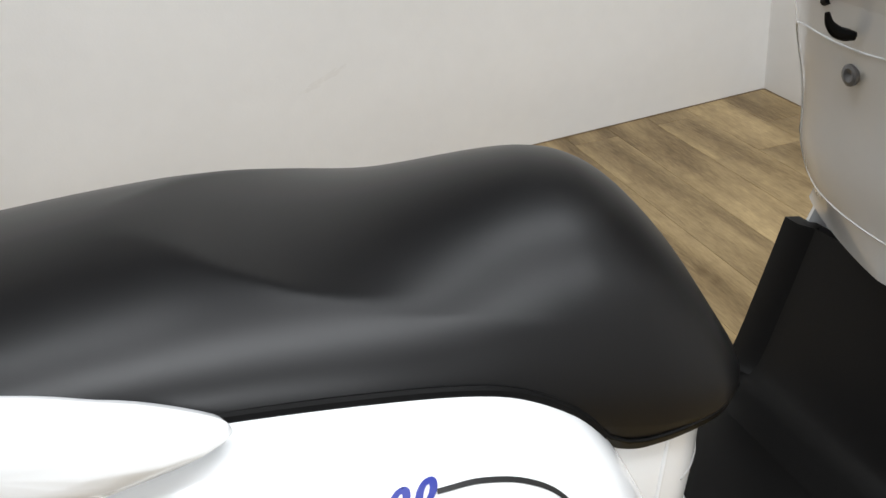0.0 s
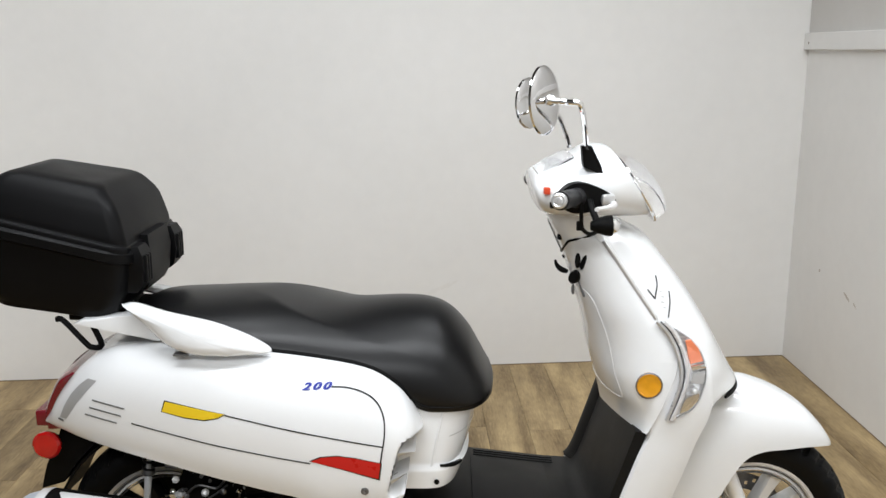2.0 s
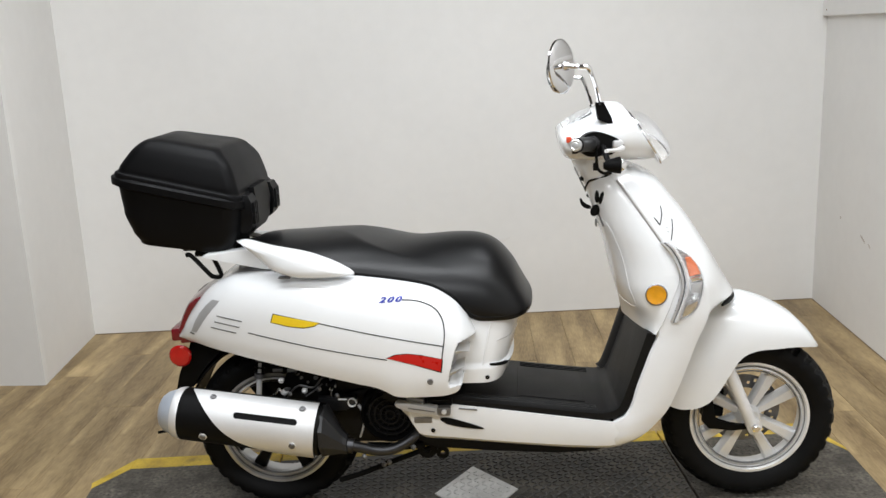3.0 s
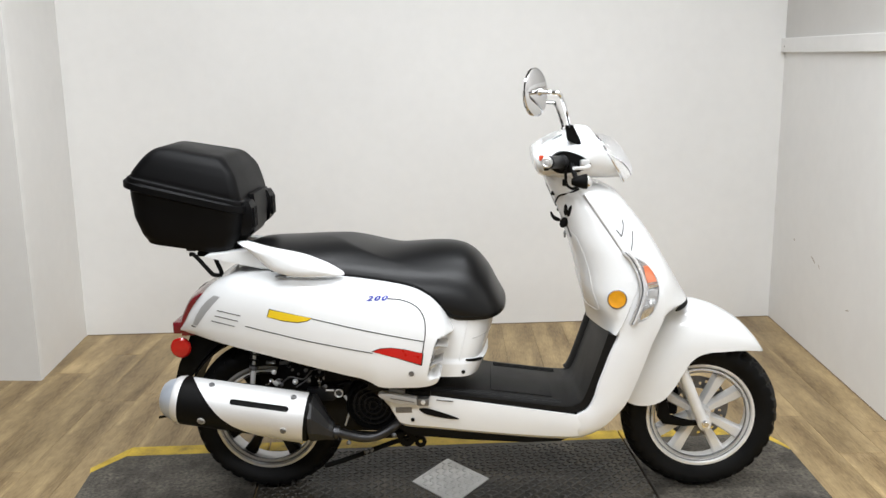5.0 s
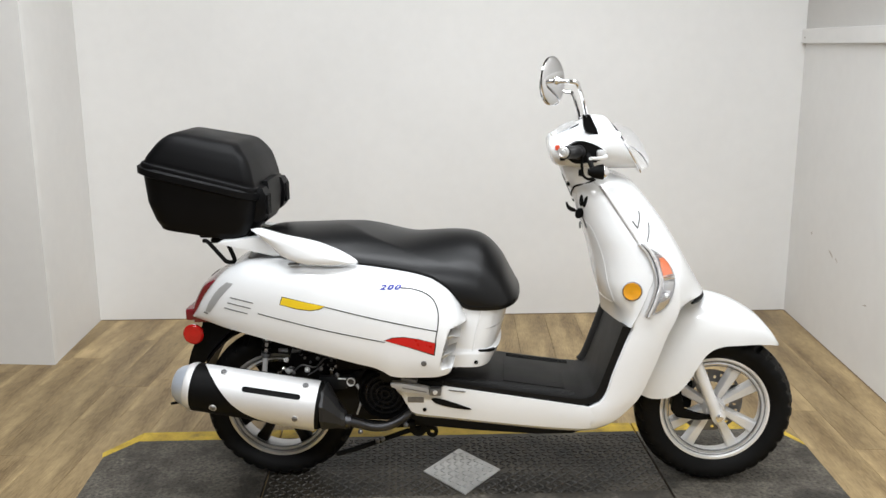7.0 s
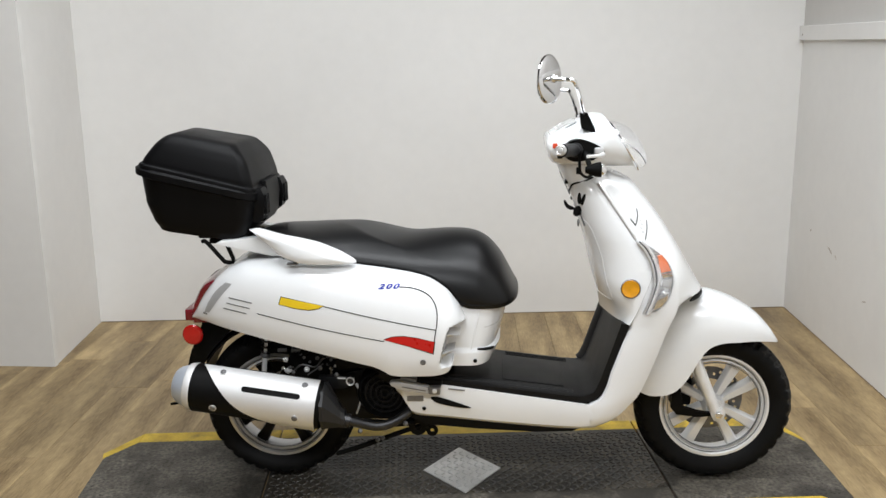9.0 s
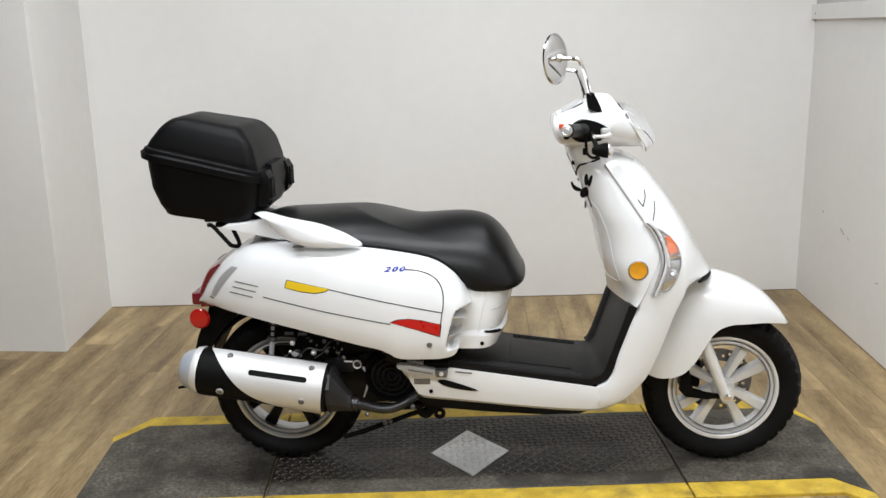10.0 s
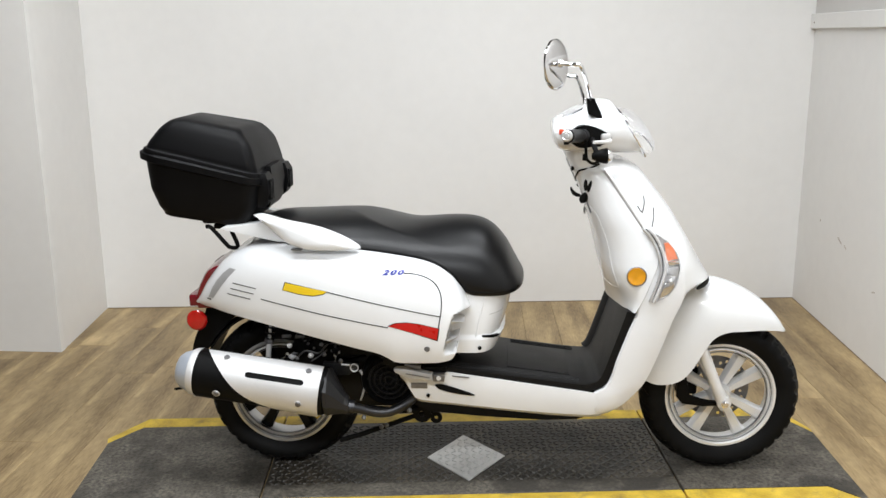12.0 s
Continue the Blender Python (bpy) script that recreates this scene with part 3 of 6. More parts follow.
yel_pts = straight([(-0.590, 0.6405), (-0.530, 0.632), (-0.469, 0.6235), (-0.483, 0.6155), (-0.51, 0.6105), (-0.55, 0.6125), (-0.597, 0.6205)], 4)
decal("yellow_flash", None, YELLOWDECAL, "yellow decal flash", 0.0009, closed_pts=yel_pts)
decal("decal_outline", None, BLACKLINE, "black outline", 0.0005, closed_pts=[Vector((-0.535 + (p.x + 0.535) * 1.035, 0, 0.6255 + (p.z - 0.6255) * 1.16)) for p in yel_pts])
for x0, z0 in ((-0.751, 0.626), (-0.759, 0.610), (-0.770, 0.594)):
    stripe([(x0, z0), (x0 + 0.036, z0 - 0.004), (x0 + 0.073, z0 - 0.0085)], 0.0032, SLASH, "vent_slash", 0.0012)
part("vent_notch", tube([on_panel(-0.842, 0.568, 0.0), on_panel(-0.828, 0.567, 0.0)], 0.0022, 6), GUNMETAL, right_panel)
decal("silver_vent", None, GREY, "silver vent strip", 0.001, closed_pts=straight([(-0.764, 0.665), (-0.742, 0.664), (-0.765, 0.641), (-0.789, 0.614), (-0.820, 0.573), (-0.838, 0.572), (-0.824, 0.600), (-0.806, 0.627), (-0.785, 0.649)], 5))
# the figures of the engine size
for k, ch in enumerate("200"):
    cu = bpy.data.curves.new("figure", "FONT")
    cu.body, cu.size, cu.shear, cu.extrude, cu.resolution_u = ch, 0.026, 0.35, 0.0, 6
    tmp = bpy.data.objects.new("figure", cu)
    scene.collection.objects.link(tmp)
    me = bpy.data.meshes.new_from_object(tmp.evaluated_get(bpy.context.evaluated_depsgraph_get()))
    bpy.data.objects.remove(tmp)
    bm = bmesh.new()
    bm.from_mesh(me)
    bpy.data.meshes.remove(me)
    bmesh.ops.subdivide_edges(bm, edges=bm.edges, cuts=1)
    rim = [v for v in bm.verts if v.is_boundary]
    push = {}
    for v in rim:
        n = Vector((0, 0, 0))
        for e in v.link_edges:
            if e.is_boundary:
                f = e.link_faces[0]
                d2 = (e.verts[1].co - e.verts[0].co).normalized()
                q = Vector((d2.y, -d2.x, 0))
                if q.dot((e.verts[0].co + e.verts[1].co) / 2 - f.calc_center_median()) < 0:
                    q = -q
                n += q
        push[v] = n.normalized() * 0.0013 if n.length > 0 else n
    for v, n in push.items():
        v.co += n
    for v in bm.verts:
        v.co = on_panel(-0.319 + k * 0.0195 + v.co.x * 1.12, 0.6685 + v.co.y * 0.62, 0.0014)
    part("figure", bm, BLUE, right_panel)
part("screw", lathe([(0, 0.008), (0.002, 0.0075), (0.003, 0.004), (0.0015, 0.0)], (-0.197, -panel_y(-0.197, 0.468), 0.468), (0, -1, 0), 14), GUNMETAL, right_panel)
# silver gills in the hollow at the panel's front edge
bm = bmesh.new()
rows = []
for k in range(26):
    z = 0.462 + 0.098 * k / 25
    row = []
    for j in range(11):
        x = gill_x(z) + 0.0015 + 0.011 * j / 10
        row.append(bm.verts.new((x + 0.001, -max(s_in(x) - 0.02, panel_y(x, z) - recess(x, z)) - 0.001, z)))
    rows.append(row)
for a, b in zip(rows, rows[1:]):
    for j in range(10):
        bm.faces.new((a[j], a[j + 1], b[j + 1], b[j]))
part("gill_hollow", bm, GILL, scooter, "grey lining on the wall of the hollow behind the gills")
for pts in (((-0.136, 0.541, 0.009), (-0.122, 0.542, 0.007), (-0.110, 0.538, 0.004), (-0.099, 0.5335, 0.001)), ((-0.147, 0.487, 0.009), (-0.134, 0.492, 0.007), (-0.122, 0.496, 0.004), (-0.1115, 0.4985, 0.001))):
    secs = []
    for x, z, h in pts:
        yo = panel_y(x, z) - 0.002
        secs.append([(x, -yo, z), (x, -yo + 0.004, z - h), (x, -yo + 0.07, z - h), (x, -yo + 0.07, z + 0.4 * h)])
    part("gill", loft(secs), GILL, scooter, "silver cooling gill")

# tail between the panels, lamp and reflectors
secs = []
for i in range(14):
    t = i / 13
    x = -0.885 + 0.48 * t
    zt = s_top(x) + 0.004
    w = s_in(x) + 0.02
    secs.append([(x, w * math.cos(a), zt - 0.05 + 0.05 * max(0, math.sin(a)) ** 0.5 if math.sin(a) > 0 else s_bot(x) + 0.02) for a in (math.pi * 2 * k / 24 for k in range(24))])
part("tail_cowl", loft(secs), WHITE, scooter)
lamp_x = track((0.520, -0.890), (0.545, -0.890), (0.565, -0.886), (0.604, -0.868), (0.638, -0.846), (0.656, -0.818))
secs = []
for i in range(16):
    z = 0.520 + 0.136 * i / 15
    x = lamp_x(z)
    w = 0.121 + 0.022 * (i / 15)
    ring = [(x - 0.022 * math.cos(a) ** 0.7 + 0.004, w * math.sin(a), z) for a in (math.pi * (k / 20 - 0.5) * 0.999 for k in range(21))]
    ring += [(x + 0.035, w * 0.95, z), (x + 0.035, -w * 0.95, z)]
    secs.append(ring)
tail = part("tail_lamp", loft(secs), TAILRED, scooter, "dark red tail lamp lens")
part("lamp_base", block((-0.921, -0.114, 0.523), (-0.868, 0.114, 0.559), 0.006), TAILRED, tail, "square red lower lens")
for k in range(7):
    z = 0.570 + 0.012 * k
    part("lens_ridge", tube([(lamp_x(z) - 0.001, -0.122, z), (lamp_x(z) - 0.019, -0.03, z), (lamp_x(z) - 0.019, 0.03, z), (lamp_x(z) - 0.001, 0.122, z)], 0.0016, 6), TAILRED, tail)
for s in (-1, 1):
    part("reflector", lathe([(0, 0.024), (0.004, 0.03), (0.012, 0.031), (0.017, 0.026), (0.018, 0.0)], (-0.897, s * 0.113, 0.484), (0, s, 0), 28), RED, scooter, "round red side reflector")
    part("reflector_stay", tube([(-0.885, s * 0.10, 0.50), (-0.895, s * 0.112, 0.484)], 0.008, 8), PLASTIC, scooter)
# black rear mudguard with its number holder
bm = loft([[(x0, -w, z), (x0, w, z), (x1, w, z + 0.016), (x1, -w, z + 0.016)] for x0, x1, z, w in ((-0.872, -0.73, 0.538, 0.085), (-0.884, -0.762, 0.497, 0.085), (-0.905, -0.812, 0.452, 0.083), (-0.921, -0.845, 0.418, 0.082), (-0.930, -0.868, 0.390, 0.080), (-0.938, -0.886, 0.360, 0.078))])
part("rear_mudguard", bm, PLASTIC, scooter, "black rear mudguard with number holder")
arc = [radians(a) for a in range(35, 166, 8)]
bm = loft([[(-0.655 + r * math.cos(a), y, 0.246 + r * math.sin(a)) for r, y in ((0.262, -0.075), (0.268, 0), (0.262, 0.075), (0.256, 0.075), (0.262, 0), (0.256, -0.075))] for a in arc])
part("wheel_hugger", bm, PLASTIC, scooter)

# seat
z_top = track((-0.70, 0.785), (-0.66, 0.794), (-0.553, 0.799), (-0.47, 0.803), (-0.43, 0.802), (-0.37, 0.789), (-0.316, 0.778), (-0.248, 0.773), (-0.19, 0.776), (-0.12, 0.781), (-0.075, 0.778), (-0.031, 0.760), (0.011, 0.714), (0.042, 0.654), (0.056, 0.627), (0.066, 0.613))
z_low = track((-0.70, 0.755), (-0.6, 0.742), (-0.5, 0.731), (-0.388, 0.719), (-0.293, 0.707), (-0.198, 0.688), (-0.136, 0.652), (-0.095, 0.606), (-0.07, 0.598), (0.0, 0.596), (0.045, 0.602), (0.066, 0.607))
z_base = track((-0.70, 0.755), (-0.6, 0.742), (-0.5, 0.728), (-0.388, 0.708), (-0.293, 0.686), (-0.198, 0.660), (-0.136, 0.639), (-0.095, 0.624), (-0.05, 0.611), (0.0, 0.602), (0.045, 0.603), (0.066, 0.607))
z_wid = track((-0.70, 0.11), (-0.62, 0.16), (-0.5, 0.184), (-0.38, 0.193), (-0.25, 0.196), (-0.12, 0.195), (-0.06, 0.192), (0.0, 0.180), (0.035, 0.157), (0.053, 0.122), (0.061, 0.090), (0.066, 0.03))
flat = track((-0.70, 1.85), (-0.57, 1.88), (-0.46, 1.88), (-0.40, 1.88), (-0.30, 1.9), (-0.2, 1.92), (-0.1, 1.95), (0.0, 2.0), (0.06, 2.2))
z_ridge = track((-0.70, 0.780), (-0.66, 0.794), (-0.553, 0.799), (-0.46, 0.804), (-0.415, 0.805), (-0.37, 0.803), (-0.30, 0.796), (-0.21, 0.786), (-0.15, 0.785), (-0.10, 0.783), (-0.06, 0.775), (-0.031, 0.760), (0.011, 0.714), (0.042, 0.654), (0.056, 0.627), (0.066, 0.613))
c_y = track((-0.48, 0.015), (-0.46, 0.025), (-0.415, 0.058), (-0.37, 0.098), (-0.30, 0.130), (-0.21, 0.147), (-0.15, 0.156), (-0.10, 0.161), (0.0, 0.163))


def seat_mesh():
    """Sections of the rounded seat, into which the rider's hollow is cut with a soft crease."""
    secs = []
    N, H = 110, 64
    for i in range(N):
        t = i / (N - 1)
        x = -0.70 + 0.766 * (1 - (1 - t) ** 1.4)
        zt, zr, zb, w, p = z_top(x), z_ridge(x), z_base(x), z_wid(x), flat(x)
        u = max(0, min(1, (x + 0.48) / 0.06))
        v = max(0, min(1, (-0.03 - x) / 0.26))
        g = max(0, min(1, (x + 0.42) / 0.30))
        soft = 0.0014 + 0.004 * g * g * (3 - 2 * g)
        fade = u * u * (3 - 2 * u) * v * v * (3 - 2 * v)
        cy = c_y(x)
        ca = math.acos(min(1.0, (cy / w) ** (p / 2)))
        cz = zb + (zr - zb) * math.sin(ca) ** (2 / (p * 0.92)) - 0.0005
        half = []
        for k in range(H + 1):
            a = math.pi / 2 * k / H
            y = w * math.cos(a) ** (2 / p)
            z = zb + (zr - zb) * math.sin(a) ** (2 / (p * 0.92))
            q = zt - (zt - cz) * (y / cy) ** 2 if y < cy else cz - 0.15 * (y - cy)
            d2 = (z - q) / soft
            low = q if d2 > 1 else (z if d2 < -1 else z - soft * (d2 + 1) ** 2 / 4)
            half.append((y, z + (low - z) * fade))
        ring = [(x, -y, z) for y, z in half] + [(x, y, z) for y, z in half[-2::-1]]
        zs = min(zb, z_low(x)) - 0.008
        ring += [(x, w * 0.985, (zb + zs) / 2), (x, w * 0.97, zs), (x, -w * 0.97, zs), (x, -w * 0.985, (zb + zs) / 2)]
        secs.append(ring)
    return loft(secs)


part("seat", seat_mesh(), VINYL, scooter, "black vinyl two-step seat", 60)
stitch = [(x, -z_wid(x) * 0.985 - 0.001, z_low(x) + 0.003) for x in np.linspace(-0.62, 0.05, 40)]
part("seat_piping", tube(stitch, 0.0018, 6), PLASTIC, scooter)
# rounded bright line of the body under the seat
bm = tube([(x, -s_in(x) - 0.006, s_top(x) + 0.001) for x in np.linspace(-0.6, -0.11, 40)], 0.005, 8)
part("seat_seal", bm, PLASTIC, scooter)

# grab rails beside the rear seat
wing = smooth([(-0.688, 0.818), (-0.66, 0.823), (-0.60, 0.812), (-0.505, 0.798), (-0.442, 0.777), (-0.392, 0.749), (-0.381, 0.737), (-0.39, 0.7325), (-0.444, 0.7315), (-0.52, 0.733), (-0.569, 0.742), (-0.602, 0.757), (-0.646, 0.789), (-0.688, 0.815)], 5, True)
wing = [(p.x, p.y) for p in wing]


def rail_side():
    cx, cz = -0.525, 0.772
    bm = bmesh.new()
    rows = []
    for f, y in ((0.3, -0.212), (0.75, -0.213), (0.97, -0.220), (1.0, -0.228), (0.97, -0.236), (0.88, -0.246), (0.7, -0.253), (0.4, -0.257), (0.02, -0.258)):
        rows.append([bm.verts.new((cx + (p[0] - cx) * f, y, cz + (p[1] - cz) * f)) for p in wing])
    for a, b in zip(rows, rows[1:]):
        for k in range(len(a)):
            bm.faces.new((a[k], a[(k + 1) % len(a)], b[(k + 1) % len(a)], b[k]))
    bm.faces.new(rows[0])
    bm.faces.new(rows[-1])
    for v in bm.verts:
        v.co.y += 0.05 * max(0, (-0.5 - v.co.x) / 0.2) ** 1.5 + 0.018 * max(0, (v.co.x + 0.46) / 0.08)
        v.co.y -= 0.25 * (0.775 - v.co.z) - 0.004
        v.co.x -= 0.004
        v.co.z -= 0.005
    return bm


bm = rail_side()
other = mirror(bm)
bmesh.ops.translate(other, vec=(0.05, -0.06, -0.125), verts=other.verts)
rail = part("grab_rail", bm, WHITE, scooter, "white wing-shaped grab rail", 70)
part("rail_foot", block((-0.574, -0.246, 0.7285), (-0.544, -0.225, 0.7320), 0.001), GUNMETAL, scooter)
part("grab_rail", other, WHITE, scooter, "", 70)
for s in (-1, 1):
    part("rail_bracket", slab([(-0.70, 0.785 - 0.02 * (s > 0)), (-0.665, 0.79 - 0.045 * (s > 0)), (-0.58, 0.73), (-0.63, 0.734), (-0.74, 0.757), (-0.80, 0.768), (-0.78, 0.778)], s * 0.125, s * 0.165, 0.006), WHITE, scooter, "white carrier bracket")
    part("rack_stay", tube(smooth([(-0.848, s * 0.13, 0.768), (-0.834, s * 0.13, 0.766), (-0.792, s * 0.13, 0.718), (-0.780, s * 0.13, 0.708), (-0.758, s * 0.13, 0.712), (-0.774, s * 0.13, 0.757)], 4), 0.0062, 8), PLASTIC, scooter, "black bent carrier stay")
part("rack_plate", block((-0.842, -0.085, 0.752), (-0.70, 0.085, 0.766), 0.004), PLASTIC, scooter)

# white panel under the seat's front
secs = []
for i in range(26):
    t = i / 25
    z = 0.425 + 0.172 * t
    xf = 0.018 - 0.036 * (1 - t) ** 2 + (0.012 if z < 0.468 else 0.0) + 0.016 * t
    w = 0.192 - 0.010 * t * t + (0.006 if z < 0.468 else 0)
    ring = []
    for k in range(25):
        a = math.pi * (k / 24 - 0.5)
        ring.append((-0.085 + (xf + 0.085) * abs(math.cos(a)) ** 0.7, w * math.copysign(abs(math.sin(a)) ** 0.7, math.sin(a)), z))
    ring += [(-0.20, w, z), (-0.20, -w, z)]
    secs.append(ring)
part("front_seat_panel", loft(secs), WHITE, scooter, "white panel under the seat", 50)


def under_seat_y(x, z):
    """Half-width of the panel under the seat at a place."""
    t = (z - 0.425) / 0.172
    xf = 0.018 - 0.036 * (1 - t) ** 2 + (0.012 if z < 0.468 else 0.0) + 0.016 * t
    w = 0.192 - 0.010 * t * t + (0.006 if z < 0.468 else 0)
    c = max(0.0, min(1.0, (x + 0.085) / (xf + 0.085))) ** (1 / 0.7)
    return w * math.sqrt(1 - c * c) ** 0.7


rib = [(x, -under_seat_y(x, z) + 0.0012, z) for x, z in ((-0.042, 0.594), (-0.047, 0.575), (-0.054, 0.545), (-0.060, 0.515), (-0.065, 0.485), (-0.068, 0.470))]
part("panel_rib", tube(rib, 0.0030, 8), WHITE, scooter)
slot = []
for k in range(9):
    a = math.pi * (0.08 + 0.20 * k / 8 - 0.5)
    slot.append((-0.085 + 0.094 * abs(math.cos(a)) ** 0.7, -0.196 * abs(math.sin(a)) ** 0.7, 0.4735 - 0.010 * k / 8))
part("panel_slot", tube(slot, [0.003, 0.0035, 0.004, 0.0045, 0.005, 0.005, 0.005, 0.005, 0.004], 8), PLASTIC, scooter)
seam = []
for k in range(12):
    a = math.pi * (0.12 + 0.38 * k / 11 - 0.5)
    seam.append((-0.085 + 0.1095 * abs(math.cos(a)) ** 0.7, -0.188 * abs(math.sin(a)) ** 0.7, 0.534 + 0.010 * k / 11))
part("panel_seam", tube(seam, 0.0009, 6), GREY, scooter)
part("panel_plug", lathe([(0, 0.006), (0.003, 0.005), (0.003, 0)], (-0.057, -0.198, 0.440), (0, -1, 0), 12), PLASTIC, scooter)

# floorboard with ribs and the kick panel that rises from it
LEAN_Z = 0.078  # the scooter leans to its stand: the far side of the floor is lower
FB = smooth([(-0.33, 0.395, 0), (-0.2, 0.377, 0), (-0.1, 0.365, 0), (0.0, 0.354, 0), (0.12, 0.340, 0), (0.225, 0.329, 0), (0.264, 0.332, 0), (0.286, 0.352, 0), (0.317, 0.44, 0), (0.338, 0.505, 0), (0.350, 0.543, 0)], 4)


def leant(bm):
    for v in bm.verts:
        v.co.z -= LEAN_Z * v.co.y
    return bm



def board(w, thick):
    secs = []
    full = w
    for i, p in enumerate(FB):
        w = full - 0.008 * max(0, min(1, (p.x - 0.24) / 0.02))
        d = (FB[min(i + 1, len(FB) - 1)] - FB[max(i - 1, 0)]).normalized()
        nrm = Vector((-d.y, d.x, 0))
        q = p - nrm * thick
        secs.append([(p.x, -w, p.y - 0.004), (p.x, -w + 0.01, p.y), (p.x, w - 0.01, p.y), (p.x, w, p.y - 0.004), (q.x, w, q.y), (q.x, -w, q.y)])
    return loft(secs)


part("floorboard", leant(board(0.208, 0.024)), FLOORMAT, scooter, "dusty black rubber floorboard and kick panel")
rim = []
for i, p in enumerate(FB):
    if p.x < 0.268 or p.y > 0.55:
        continue
    rim.append([(p.x - 0.012, 0.213, p.y + 0.002), (p.x - 0.012, 0.185, p.y + 0.002), (p.x, 0.165, p.y), (p.x + 0.01, 0.17, p.y - 0.002), (p.x + 0.01, 0.213, p.y - 0.002)])
part("kick_rim", leant(loft(rim)), FLOORMAT, scooter)
for y, x0 in ((-0.186, -0.16), (-0.172, -0.15), (-0.158, -0.14), (0.150, 0.02), (0.165, 0.02), (0.180, 0.02)):
    pts = [(p.x, y, p.y - 0.0015) for p in FB if x0 < p.x < 0.235]
    part("foot_rib", leant(tube(pts, 0.0036, 6)), FLOORMAT, scooter)
for x, y in ((-0.03, -0.15), (0.17, -0.09), (0.19, -0.12), (0.215, -0.165)):
    part("mat_button", leant(lathe([(0, 0.006), (0.002, 0.0055), (0.003, 0.0)], (x, y, 0.3535 - 0.112 * x), (0, 0, 1), 10)), PLASTIC, scooter)
part("foot_pad", leant(block((0.02, -0.135, 0.336), (0.20, 0.135, 0.3435), 0.0015, turn=Matrix.Translation((0.11, 0, 0.343)) @ Matrix.Rotation(radians(6.6), 4, "Y") @ Matrix.Translation((-0.11, 0, -0.343)))), FLOORMAT, scooter)

# white sill and leg shield
sill_low = track((-0.30, 0.352), (-0.282, 0.345), (-0.235, 0.275), (-0.14, 0.265), (0.025, 0.250), (0.18, 0.240), (0.25, 0.238), (0.313, 0.246))
bm_secs = []
for i in range(40):
    x = -0.285 + 0.572 * i / 39
    d_in = 0.9 * max(0, x - 0.215) ** 2
    zt = min(0.372, 0.352 - 0.130 * x) - 0.05 * max(0, x - 0.24)
    zb = sill_low(x)
    bm_secs.append([(x, -0.212 + d_in, zt), (x, -0.217 + d_in, (zt + zb) / 2 + 0.01), (x, -0.209 + d_in, zb + 0.012), (x, -0.195 + d_in, zb), (x, -0.10, zb - 0.004), (x, -0.10, zb + 0.01), (x, -0.203 + d_in, zb + 0.02), (x, -0.2075 + d_in, zt)])
bm = loft(bm_secs)
other = mirror(bm)
sill = part("lower_sill", bm, WHITE, scooter, "white lower side sill")
bmesh.ops.translate(other, vec=(0, 0, -0.036), verts=other.verts)
part("lower_sill", other, WHITE, scooter)
bm = slab([(p.x, p.y) for p in smooth([(-0.184, 0.334, 0), (-0.160, 0.336, 0), (-0.11, 0.3215, 0), (-0.069, 0.3045, 0), (-0.118, 0.3085, 0), (-0.166, 0.3195, 0)], 4, True)], -0.2185, -0.19, 0.002)
part("sill_vent", bm, PLASTIC, sill)
part("sill_window", block((-0.252, -0.2175, 0.3215), (-0.204, -0.205, 0.3395), 0.003), GUNMETAL, sill)
part("sill_plug", lathe([(0, 0.006), (0.003, 0.005), (0.003, 0)], (-0.203, -0.2155, 0.3005), (0, -1, 0), 10), PLASTIC, sill)
part("caption_bar", block((-0.134, -0.2165, 0.3575), (-0.086, -0.2105, 0.3600), 0.0005, turn=Matrix.Translation((-0.11, 0, 0.359)) @ Matrix.Rotation(radians(5), 4, "Y") @ Matrix.Translation((0.11, 0, -0.359))), GUNMETAL, sill)
part("underbody", loft([[(x, -w, 0.30), (x, -w, z), (x, w, z), (x, w, 0.30)] for x, z, w in ((-0.25, 0.262, 0.185), (-0.2, 0.244, 0.196), (-0.05, 0.234, 0.198), (0.12, 0.226, 0.196), (0.22, 0.228, 0.19), (0.27, 0.242, 0.18))]), PLASTIC, scooter)

# fold-out passenger peg
peg = part("passenger_peg", slab([(-0.297, 0.388), (-0.290, 0.392), (-0.262, 0.3915), (-0.188, 0.377), (-0.186, 0.358), (-0.262, 0.3665), (-0.293, 0.380)], -0.250, -0.222, 0.004), GREY, scooter, "folded aluminium passenger peg")
part("peg_bracket", block((-0.186, -0.247, 0.3545), (-0.154, -0.216, 0.3765), 0.004), GUNMETAL, peg)
part("peg_groove", slab([(-0.262, 0.380), (-0.262, 0.377), (-0.194, 0.366), (-0.194, 0.369)], -0.2515, -0.249, 0.0), GUNMETAL, peg)
part("peg_step", block((-0.268, -0.235, 0.386), (-0.222, -0.216, 0.399), 0.003, turn=Matrix.Translation((-0.245, 0, 0.392)) @ Matrix.Rotation(radians(9), 4, "Y") @ Matrix.Translation((0.245, 0, -0.392))), GUNMETAL, peg)
part("peg_recess", block((-0.215, -0.226, 0.374), (-0.150, -0.205, 0.390), 0.003), PLASTIC, peg)
part("peg_hinge", lathe([(0, 0.007), (0.004, 0.006), (0.005, 0)], (-0.170, -0.247, 0.366), (0, -1, 0), 12), ALLOY, peg)

